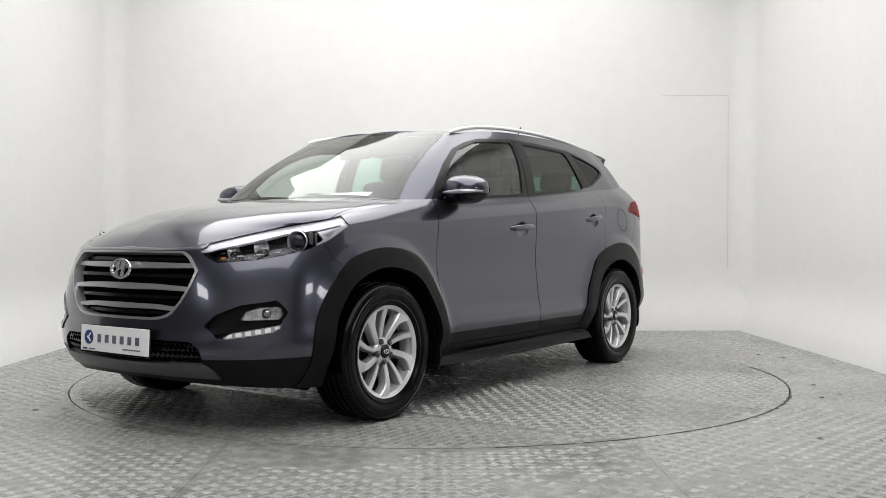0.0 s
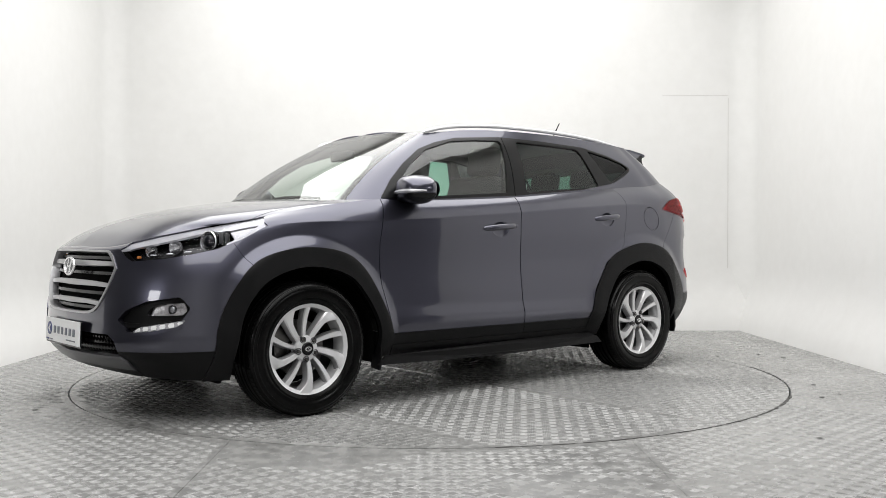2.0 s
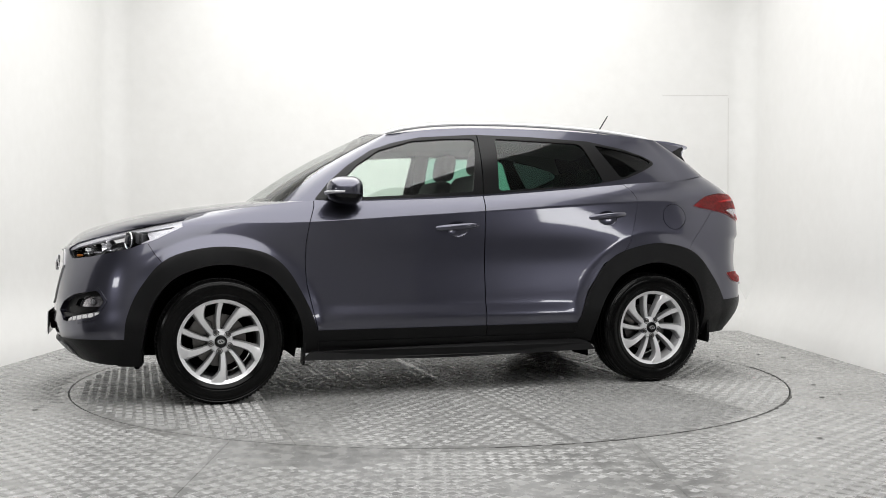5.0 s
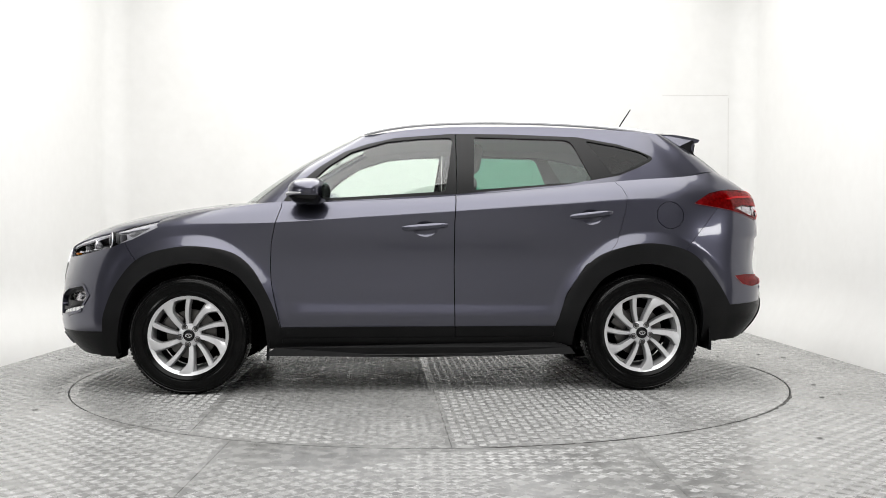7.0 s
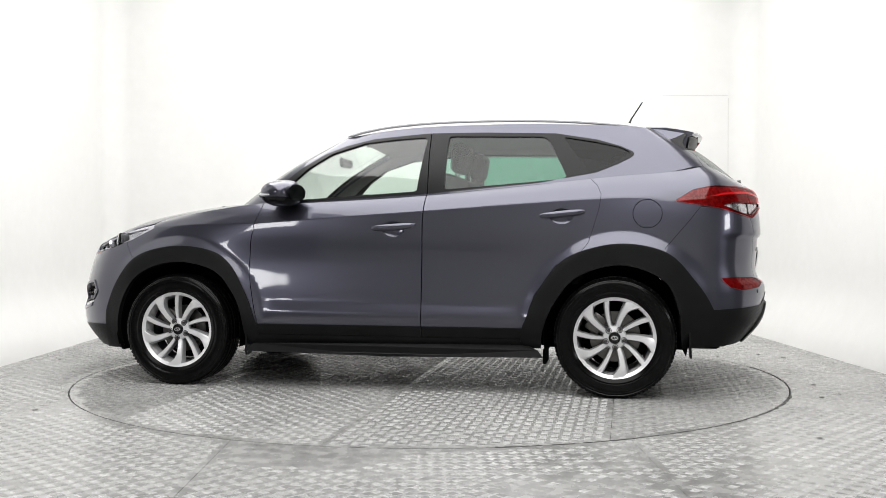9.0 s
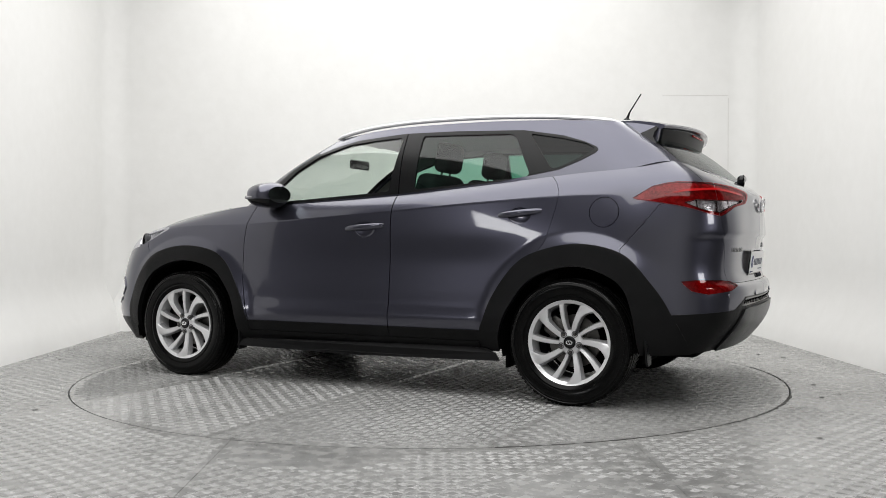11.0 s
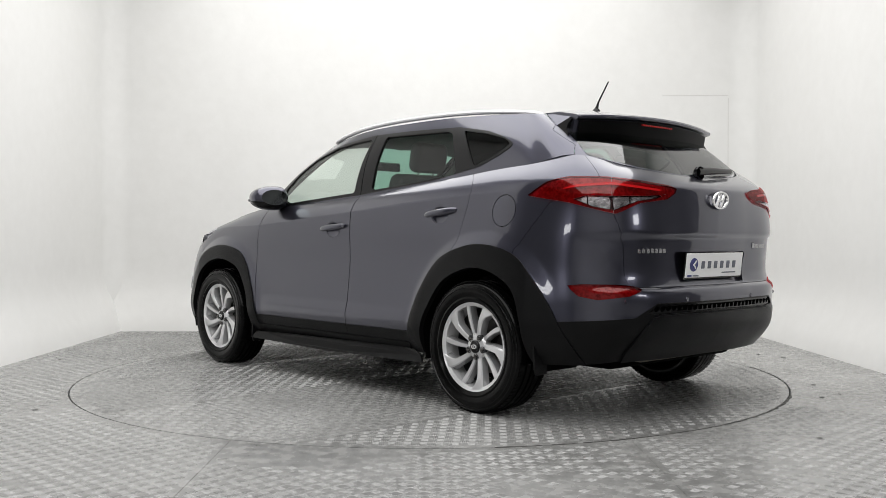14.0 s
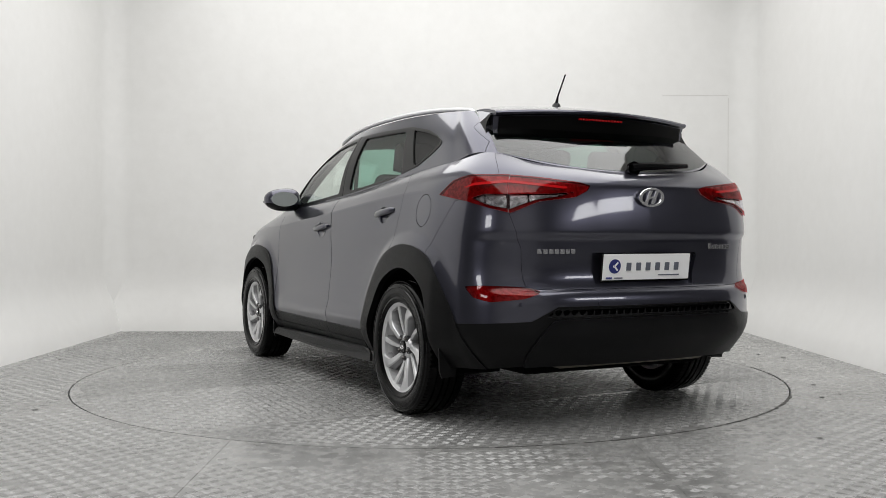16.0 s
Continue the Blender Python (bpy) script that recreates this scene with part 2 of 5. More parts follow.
crown_line = [tuple(.5 * (a + b) + c for a, b, c in zip(p, q, (0, .006, .006) if k < 11 else (-.028, .016 if k < 14 else 0, .004))) for k, (p, q) in enumerate(zip(SHOULDER, BELT))]
flank, LU, LV = loft([SILL, RUB, LOW, MID, WAIST, SHOULDER], NU, NV)
brow, _, _ = loft([SHOULDER, crown_line, BELT], NU, NV)
rounded, _, _ = loft([SILL, RUB, LOW, MID, WAIST, SHOULDER, crown_line, BELT], NU, NV)
sharp = (np.clip((LU - 4.2) / 1.2, 0, 1) * np.clip((11.2 - LU) / .9, 0, 1))[None, :, None]
LOWER = sharp * np.concatenate([flank, brow[1:]]) + (1 - sharp) * rounded
# tailgate: an overhanging lip above a hollow, and a ledge along the bumper
tail_w = np.clip((LU - 11.7) / .6, 0, 1)[None]
tz = LOWER[..., 2]
LOWER[..., 0] += tail_w * .016 * np.clip((.926 - tz) / .02, 0, 1) * np.clip((tz - .66) / .24, .15, 1) * (tz > .66)
LOWER[..., 0] -= np.clip((LU - 12.0) / .6, 0, 1)[None] * .014 * np.clip((.668 - tz) / .01, 0, 1) * np.clip((tz - .54) / .10, 0, 1)
# creases pressed into the doors: a flared lower edge and a soft hollow above it
door_span = np.clip((.80 - LOWER[..., 0]) / .12, 0, 1) * np.clip((LOWER[..., 0] + .86) / .12, 0, 1) * (LOWER[..., 1] > .7)
crease_z = .468 + .02 * (LOWER[..., 0] - .8) / 1.6
dz = LOWER[..., 2] - crease_z
LOWER[..., 1] += door_span * np.where(dz > 0, .0062 * np.clip(1 - dz / .05, -.35, 1) * np.clip(1 - (dz - .05) / .22, 0, 1), .0062 * np.clip(1 + dz / .10, 0, 1))


def near_arch(cx, cz, r, reach):
    """One at the edge of an arch trim, falling to nothing a reach further out."""
    d = np.hypot(LOWER[..., 0] - cx, LOWER[..., 2] - cz) - r
    return np.clip(1 - d / reach, 0, 1)


# wheel arches flare out from the panels round them
flare = near_arch(1.335, .36, .50, .065) * np.clip((1.80 - LOWER[..., 0]) / .15, 0, 1) + near_arch(-1.375, .36, .515, .07) * np.clip((LOWER[..., 0] + 1.86) / .15, 0, 1)
LOWER[..., 1] += .019 * flare * (LOWER[..., 1] > .6)
close_mid(LOWER)
GREEN, GU, GV = loft([GLASS_BASE, [greenhouse_mid(k, .03 if k < 6 or k > 9 else .012) for k in range(12)], ROOF_EDGE], 26, 24)
close_mid(GREEN)


def patch(edge, middle, n, crown):
    """A crowned surface from an edge line (M x 3) to the middle line (M x 3)."""
    w = np.linspace(0, 1, n)[:, None, None]
    G = edge[None] * (1 - w) + middle[None] * w
    G[..., 2] += crown * (4 * w * (1 - w))[..., 0] * np.clip(edge[None, :, 1] / .35, 0, 1)
    return G



def four_sided(front, rear, middle, edge, ns, nt):
    """A smooth sheet between four border lines; the first pair runs outwards, the second backwards."""
    t, q = np.linspace(0, 1, nt), np.linspace(0, 1, ns)
    F, R = (spline(a, np.linspace(0, 1, len(a)), t) for a in (front, rear))
    C, E = (spline(a, np.linspace(0, 1, len(a)), q) for a in (middle, edge))
    t, q = t[None, :, None], q[:, None, None]
    S = (1 - q) * F[None] + q * R[None] + (1 - t) * C[:, None] + t * E[:, None]
    return S - ((1 - q) * (1 - t) * F[0] + (1 - q) * t * F[-1] + q * (1 - t) * R[0] + q * t * R[-1])


n_front = 6 * NU + 1
edge_all = LOWER[-1, :n_front]
BONNET = four_sided(edge_all[:2 * NU + 1:11], [(1.11, 0, 1.128), (1.075, .40, 1.126), (.97, .68, 1.121), tuple(edge_all[-1])], NOSE_MID, edge_all[2 * NU::11], 80, 50)
bt, bs = np.linspace(0, 1, 50)[None], np.linspace(0, 1, 80)[:, None]
BONNET[..., 2] += .016 * np.sin(np.pi * bt) * np.sin(np.pi * bs) ** .6
BONNET[:, 0, 1] = 0
BONNET = BONNET.transpose(1, 0, 2)[::-1]
roof_mid = np.stack([GREEN[-1, :, 0], np.zeros(len(GU)), np.interp(-GREEN[-1, :, 0], [-.37, 0, .6, 1.2, 1.72], [1.573, 1.610, 1.626, 1.617, 1.583])], -1)
ROOF = patch(GREEN[-1], roof_mid, 30, .012)
# ---- panels: regions cut out of the smooth body surface ----
def sheet(G, us=None):
    """Points, normals, station and faces of a grid surface; normals point away from the car."""
    nv, nu = G.shape[:2]
    N = np.cross(np.gradient(G, axis=1), np.gradient(G, axis=0))
    N /= np.maximum(np.linalg.norm(N, axis=2, keepdims=True), 1e-9)
    us = np.arange(nu) if us is None else us
    A = np.concatenate([G, N, np.broadcast_to(us[None, :, None], (nv, nu, 1))], 2).reshape(-1, 7)
    i = (np.arange(nv - 1)[:, None] * nu + np.arange(nu - 1)[None]).ravel()
    F = np.stack([i, i + 1, i + nu + 1, i + nu], 1)
    return A, [tuple(f) for f in F.tolist()]


def join_sheets(*sheets):
    A, F, n = [], [], 0
    for a, f in sheets:
        A.append(a)
        F += [tuple(k + n for k in q) for q in f]
        n += len(a)
    return np.concatenate(A), F


def split(mesh, values):
    """Cuts a sheet along the line where values are zero: (the part below zero, the rest)."""
    A, F = mesh
    val = np.asarray(values, float)
    neg = val < 0
    inner, outer, extra, cuts = [], [], [], {}
    base = len(A)

    def cut(a, b):
        key = (a, b) if a < b else (b, a)
        if key not in cuts:
            w = val[key[0]] / (val[key[0]] - val[key[1]])
            cuts[key] = base + len(extra)
            extra.append(A[key[0]] * (1 - w) + A[key[1]] * w)
        return cuts[key]

    for f in F:
        n = sum(neg[k] for k in f)
        if n == len(f):
            inner.append(f)
        elif n == 0:
            outer.append(f)
        else:
            ins, outs = [], []
            for a, b in zip(f, f[1:] + f[:1]):
                (ins if neg[a] else outs).append(a)
                if neg[a] != neg[b]:
                    c = cut(a, b)
                    ins.append(c)
                    outs.append(c)
            if len(ins) > 2:
                inner.append(tuple(ins))
            if len(outs) > 2:
                outer.append(tuple(outs))
    A2 = np.concatenate([A, np.array(extra)]) if extra else A
    return tidy((A2, inner)), tidy((A2, outer))


def tidy(mesh):
    A, F = mesh
    used = sorted({k for f in F for k in f})
    if not used:
        return np.zeros((0, 7)), []
    back = {k: i for i, k in enumerate(used)}
    return A[used], [tuple(back[k] for k in f) for f in F]


def islands(mesh):
    """The connected pieces of a sheet, largest first."""
    A, F = mesh
    root = list(range(len(A)))

    def top(k):
        while root[k] != k:
            root[k] = root[root[k]]
            k = root[k]
        return k

    for f in F:
        a = top(f[0])
        for k in f[1:]:
            root[top(k)] = a
    groups = {}
    for f in F:
        groups.setdefault(top(f[0]), []).append(f)
    return [tidy((A, g)) for g in sorted(groups.values(), key=len, reverse=True)]


def smooth_loop(points, n=12, closed=True):
    """A closed rounded outline through control points."""
    P = np.array(points, float)
    if not closed:
        return spline(P, range(len(P)), np.linspace(0, len(P) - 1, (len(P) - 1) * n + 1))
    Q = np.concatenate([P[-2:], P, P[:3]])
    out = spline(Q, range(len(Q)), np.linspace(2, 2 + len(P), len(P) * n + 1))
    return out[:-1]


def outline(points, q):
    """Signed distance of the points q (n x 2) from a polygon, below zero inside it."""
    P = np.asarray(points, float)
    B = np.roll(P, -1, 0)
    best = np.full(len(q), 1e9)
    inside = np.zeros(len(q), bool)
    for a, b in zip(P, B):
        e, w = b - a, q - a
        t = np.clip((w @ e) / max(e @ e, 1e-12), 0, 1)
        best = np.minimum(best, ((w - t[:, None] * e) ** 2).sum(1))
        cond = ((a[1] <= q[:, 1]) & (b[1] > q[:, 1])) | ((b[1] <= q[:, 1]) & (a[1] > q[:, 1]))
        if abs(b[1] - a[1]) > 1e-12:
            xs = a[0] + (q[:, 1] - a[1]) * e[0] / (b[1] - a[1])
            inside ^= cond & (q[:, 0] < xs)
    return np.where(inside, -1, 1) * np.sqrt(best)


def xz(m):
    return m[0][:, (0, 2)]


def yz(m):
    return m[0][:, (1, 2)]


def uz(m):
    """Station along the car (scaled to about metres) and height."""
    return np.stack([m[0][:, 6] * .3, m[0][:, 2]], -1)


def uzl(points):
    return [(u * .3, z) for u, z in points]


def rim_of(F):
    """Directed boundary edges of a face list."""
    count = {}
    for f in F:
        for a, b in zip(f, f[1:] + f[:1]):
            count[(a, b)] = count.get((a, b), 0) + 1
    return [(a, b) for (a, b) in count if (b, a) not in count]


def panel_mesh(name, mesh, both=False, flip=False, lift=0.0, depth=0.014, round_in=0.003, mid_open=True):
    """A body panel: its sheet, lifted, with an edge that rolls inwards. both: joins the mirrored half; flip: the mirrored half alone."""
    A, F = mesh
    V, N = A[:, :3] + A[:, 3:6] * lift, A[:, 3:6]
    edge = [(a, b) for a, b in rim_of(F) if not (mid_open and abs(A[a, 1]) < 1e-4 and abs(A[b, 1]) < 1e-4)]
    verts, faces = V.tolist(), [tuple(f) for f in F]
    if depth:
        low = {}
        for a, b in edge:
            for k in (a, b):
                if k not in low:
                    low[k] = len(verts)
                    verts.append((V[k] - N[k] * depth).tolist())
        faces += [(b, a, low[a], low[b]) for a, b in edge]
    W = np.array(verts)
    if both or flip:
        M = W * np.array((1, -1, 1))
        mf = [tuple(reversed(f)) for f in faces]
        if both:
            n = len(W)
            W, faces = np.concatenate([W, M]), faces + [tuple(k + n for k in f) for f in mf]
        else:
            W, faces = M, mf
    me = bpy.data.meshes.new(name)
    me.from_pydata(W.tolist(), [], faces)
    bm = bmesh.new()
    bm.from_mesh(me)
    if both:
        bmesh.ops.remove_doubles(bm, verts=[v for v in bm.verts if abs(v.co.y) < 1e-4], dist=1e-4)
    for e in bm.edges:
        if len(e.link_faces) == 2 and e.calc_face_angle(0) > .7:
            e.smooth = False
    for f in bm.faces:
        f.smooth = True
    bm.to_mesh(me)
    bm.free()
    return me


def mesh_part(name, me, mat, parent, label=""):
    me.materials.clear()
    me.materials.append(mat)
    ob = new(name, me)
    ob.parent = parent
    if label:
        ob["label"] = label
    return ob


def part(name, bm, mat, parent=None, label="", smooth=True, angle=.6):
    """Links a bmesh as one mesh object under a thing or a part."""
    bmesh.ops.recalc_face_normals(bm, faces=bm.faces)
    for f in bm.faces:
        f.smooth = smooth
    for e in bm.edges:
        if len(e.link_faces) == 2 and e.calc_face_angle(0) > angle:
            e.smooth = False
    me = bpy.data.meshes.new(name)
    bm.to_mesh(me)
    bm.free()
    me.materials.append(mat)
    ob = new(name, me)
    if parent is not None:
        ob.parent = parent
    if label:
        ob["label"] = label
    return ob


def box(sx, sy, sz, at=(0, 0, 0), bevel=0.01, segs=2, rot=None, bm=None):
    bm = bm or bmesh.new()
    m = Matrix.Translation(at) @ (rot or Matrix()) @ Matrix.Diagonal((sx, sy, sz, 1))
    r = bmesh.ops.create_cube(bm, size=1, matrix=m)
    if bevel:
        es = list({e for v in r["verts"] for e in v.link_edges})
        bmesh.ops.bevel(bm, geom=es, offset=bevel, segments=segs, affect="EDGES", profile=.5)
    return bm


def lathe(profile, n=64, axis="Y", bm=None, at=(0, 0, 0)):
    """Spins (radius, along) points round an axis."""
    bm = bm or bmesh.new()
    rings = []
    for r, h in profile:
        ring = []
        for k in range(n):
            a = 2 * math.pi * k / n
            c = (r * math.cos(a), h, r * math.sin(a)) if axis == "Y" else ((r * math.cos(a), r * math.sin(a), h) if axis == "Z" else (h, r * math.cos(a), r * math.sin(a)))
            ring.append(bm.verts.new(Vector(c) + Vector(at)))
        rings.append(ring)
    for a, b in zip(rings, rings[1:]):
        for k in range(n):
            bm.faces.new((a[k], a[(k + 1) % n], b[(k + 1) % n], b[k]))
    for ring, (r, h) in ((rings[0], profile[0]), (rings[-1], profile[-1])):
        if r < .02:
            bm.faces.new(ring)
    return bm


def tube(points, radius, n=8, bm=None, flat=1.0, ends=True):
    """A round bar along a line of points; radius may be a list."""
    bm = bm or bmesh.new()
    P = [Vector(q) for q in points]
    rs = radius if isinstance(radius, (list, tuple)) else [radius] * len(P)
    rings, up = [], Vector((0, 0, 1))
    for i, q in enumerate(P):
        d = (P[min(i + 1, len(P) - 1)] - P[max(i - 1, 0)]).normalized()
        s = d.cross(up)
        s = s.normalized() if s.length > 1e-4 else Vector((1, 0, 0))
        w = s.cross(d).normalized()
        rings.append([bm.verts.new(q + rs[i] * (math.cos(2 * math.pi * k / n) * s * flat + math.sin(2 * math.pi * k / n) * w)) for k in range(n)])
    for a, b in zip(rings, rings[1:]):
        for k in range(n):
            bm.faces.new((a[k], a[(k + 1) % n], b[(k + 1) % n], b[k]))
    if ends:
        bm.faces.new(rings[0])
        bm.faces.new(rings[-1])
    return bm


def plate_of(points, place, thick, bm=None):
    """A slab with a polygonal outline; place maps (a, b, depth) to a point."""
    bm = bm or bmesh.new()
    f = [bm.verts.new(place(a, b, 0)) for a, b in points]
    r = [bm.verts.new(place(a, b, -thick)) for a, b in points]
    n = len(f)
    bm.faces.new(f)
    bm.faces.new(list(reversed(r)))
    for k in range(n):
        bm.faces.new((f[k], r[k], r[(k + 1) % n], f[(k + 1) % n]))
    return bm
# ---- the studio: white coved box, open to a grey hall behind the camera ----
ROOM_X, ROOM_BACK, OPEN_Y, HALL_FRONT, ROOM_H = 3.04, 2.90, -1.5, -9.0, 4.0
COVE = [(0.0, 0.0), (0.012, 0.05), (0.05, 0.16), (0.10, 0.28), (0.14, 0.40), (0.16, 0.52), (0.168, 0.64), (0.168, ROOM_H)]


def coved_wall(name, length, place, label):
    """A wall sheet with a hollow cove at its foot, 12 cm thick."""
    bm = bmesh.new()
    n = 24
    grid = [[bm.verts.new(place(length * k / n, d, z)) for k in range(n + 1)] for d, z in COVE]
    back = [[bm.verts.new(place(length * k / n, 0.30, z)) for k in range(n + 1)] for z in (0, ROOM_H)]
    for a, b in zip(grid, grid[1:]):
        for k in range(n):
            bm.faces.new((a[k], a[k + 1], b[k + 1], b[k]))
    for k in range(n):
        bm.faces.new((back[0][k], back[1][k], back[1][k + 1], back[0][k + 1]))
        bm.faces.new((grid[-1][k], grid[-1][k + 1], back[1][k + 1], back[1][k]))
        bm.faces.new((grid[0][k], back[0][k], back[0][k + 1], grid[0][k + 1]))
    for k in (0, n):
        bm.faces.new([g[k] for g in grid] + [back[1][k], back[0][k]])
    return tagged(part(name, bm, WALL), label, "wall", kind="structure")


wall_back = coved_wall("wall_back", 2 * ROOM_X + .34, lambda s, d, z: (-ROOM_X - .17 + s, ROOM_BACK + d, z), "white painted studio back wall curving into the floor")
coved_wall("wall_left", ROOM_BACK + .30 - OPEN_Y, lambda s, d, z: (-ROOM_X - d, OPEN_Y + s, z), "white painted studio side wall curving into the floor")
coved_wall("wall_right", ROOM_BACK + .30 - OPEN_Y, lambda s, d, z: (ROOM_X + d, OPEN_Y + s, z), "white painted studio side wall curving into the floor")
# rounded upright fillets in the two corners
for s in (1, -1):
    bm = bmesh.new()
    rows = []
    for k in range(13):
        a = math.pi / 2 * k / 12
        r = .22
        x, y = ROOM_X + .1678 - r + r * math.sin(a), ROOM_BACK + .1678 - r + r * math.cos(a)
        rows.append([bm.verts.new((s * x, y, z)) for z in (.30, ROOM_H)])
    for a, b in zip(rows, rows[1:]):
        bm.faces.new((a[0], a[1], b[1], b[0]))
    tagged(part("corner_fillet", bm, WALL), "white rounded corner between studio walls", "wall", kind="structure")
for s in (1, -1):
    tagged(part("hall_wall_side", box(.12, 7.6, ROOM_H, (s * 5.6, -5.26, ROOM_H / 2), 0), HALL), "grey plain hall wall", "wall", kind="structure")
    tagged(part("hall_wall_return", box(2.4, .12, ROOM_H, (s * 4.5, OPEN_Y + .30, ROOM_H / 2), 0), HALL), "grey plain hall wall", "wall", kind="structure")
tagged(part("hall_wall_front", box(11.4, .12, ROOM_H, (0, HALL_FRONT - .06, ROOM_H / 2), 0), HALL_PALE), "pale grey plain wall across the hall", "wall", kind="structure")
tagged(part("ceiling", box(6.7, 4.9, .12, (0, .85, ROOM_H + .064), 0), WALL), "plain white studio ceiling", "ceiling", kind="structure")
tagged(part("hall_ceiling", box(11.4, 7.6, .12, (0, -5.42, ROOM_H + .064), 0), HALL_PALE), "pale grey hall ceiling", "ceiling", kind="structure")

# outline of a flush service door in the back wall
for nm, sx, sz, x, z in (("door_joint", .005, 1.92, 2.98, 1.36), ("door_joint", .66, .004, 2.65, 2.345)):
    tagged(part(nm, box(sx, .004, sz, (x, ROOM_BACK + .168, z), 0), JOINT, wall_back), "thin grey joint of a flush door")

DISC_R = 2.26


def flat_sheet(x0, x1, y0, y1, step):
    xs, ys = np.linspace(x0, x1, int((x1 - x0) / step) + 1), np.linspace(y0, y1, int((y1 - y0) / step) + 1)
    G = np.zeros((len(ys), len(xs), 3))
    G[..., 0], G[..., 1] = xs[None], ys[:, None]
    return sheet(G)


def radius(m):
    return np.hypot(m[0][:, 0], m[0][:, 1])


def strip(m, a, b):
    return split(m, np.maximum(a + .0009 - m[0][:, 0], m[0][:, 0] - b + .0009))[0]


floor = tagged(part("floor", box(11.4, 12.5, .05, (0, -2.9, -.075), 0), FLOOR_DARK), "worn grey steel tread plate floor round the turntable", "floor", kind="structure")
around = flat_sheet(-3.3, 3.3, -3.6, 3.3, .05)
around = split(around, DISC_R + .008 - radius(around))[0]
for a, b in ((-3.3, -.9), (-.9, .9), (.9, 3.3)):
    mesh_part("floor_plate", panel_mesh("floor_plate", strip(around, a, b), depth=.045, mid_open=False), FLOOR, floor)
mesh_part("hall_floor", panel_mesh("hall_floor", flat_sheet(-5.6, 5.6, -9.0, -3.603, .2), depth=.04, mid_open=False), FLOOR, floor)

turntable = tagged(new("turntable"), "round grey tread plate car turntable set flush in the floor", "turntable")
disc = flat_sheet(-2.3, 2.3, -2.3, 2.3, .04)
disc = split(disc, radius(disc) - DISC_R)[0]
for a, b in ((-2.3, -1.22), (-1.22, 0.02), (0.02, 1.22), (1.22, 2.3)):
    mesh_part("plate", panel_mesh("plate", strip(disc, a, b), depth=.045, mid_open=False), FLOOR, turntable)
part("base", lathe([(.001, -.046), (DISC_R - .01, -.046), (DISC_R - .01, -.06), (.001, -.06)], 96, "Z"), FLOOR_DARK, turntable)


def treads(name, parent, keep_at, pitch, tilt, x0, x1, y0, y1, seed, bald=-.48, tall=1.0):
    """Raised bars of a tread plate, in sets of three that alternate their direction."""
    rng = np.random.default_rng(seed)
    nx, ny = int((x1 - x0) / pitch) + 2, int((y1 - y0) / pitch) + 2
    I, J = np.meshgrid(np.arange(nx), np.arange(ny))
    I, J = I.ravel(), J.ravel()
    cx, cy = x0 + I * pitch, y0 + J * pitch
    even = (I + J) % 2
    wear = np.array([noise.noise((float(a) * .9, float(b) * .9, seed * 3.7)) for a, b in zip(cx, cy)])
    ok = keep_at(cx, cy) & (wear + rng.uniform(-.15, .15, len(cx)) > bald)
    cx, cy, even, wear = cx[ok], cy[ok], even[ok], wear[ok]
    tpl = np.array([(-1, -1, 0), (1, -1, 0), (1, 1, 0), (-1, 1, 0), (-.8, -.45, 1), (.8, -.45, 1), (.8, .45, 1), (-.8, .45, 1)], float)
    V = []
    for off in (-1.5, -.75, 0, .75, 1.5):
        ang = np.where(even > 0, radians(45), radians(-45)) + radians(tilt) + rng.normal(0, .02, len(cx))
        lx, ly = tpl[None, :, 0] * pitch * .34, tpl[None, :, 1] * .0036 + off * pitch * .22
        X = cx[:, None] + lx * np.cos(ang)[:, None] - ly * np.sin(ang)[:, None]
        Y = cy[:, None] + lx * np.sin(ang)[:, None] + ly * np.cos(ang)[:, None]
        H = tall * np.clip(.0022 + .0016 * wear, .0008, .0032)
        Z = tpl[None, :, 2] * H[:, None] + .0002
        V.append(np.stack([X, Y, np.broadcast_to(Z, X.shape)], -1))
    V = np.concatenate(V).reshape(-1, 3)
    n = len(V) // 8
    f = np.array([(4, 5, 6, 7), (0, 1, 5, 4), (1, 2, 6, 5), (2, 3, 7, 6), (3, 0, 4, 7)])
    F = (np.arange(n)[:, None, None] * 8 + f[None]).reshape(-1, 4)
    me = bpy.data.meshes.new(name)
    me.from_pydata(V.tolist(), [], F.tolist())
    return tagged(mesh_part(name, me, TREAD, parent), kind="stuff")


for k, (a, b, tilt) in enumerate(((-2.3, -1.22, 0), (-1.22, .02, 45), (.02, 1.22, 0), (1.22, 2.3, 45))):
    treads("tread_bar", turntable, lambda x, y, a=a, b=b: (np.hypot(x, y) < DISC_R - .05) & (x > a + .022) & (x < b - .022), .050, tilt, a, b, -2.3, 2.3, k + 1, -2.0)
for k, (a, b, tilt) in enumerate(((-3.0, -.9, 0), (-.9, .9, 0), (.9, 3.0, 0))):
    treads("tread_bar", floor, lambda x, y, a=a, b=b: (np.hypot(x, y) > DISC_R + .06) & (x > a + .022) & (x < b - .022) & ((x < 0) | (y < -1.35 - .25 * np.sin(3 * x))), .050, tilt, a, b, -3.5, 2.85, k + 11, -.40, .75)
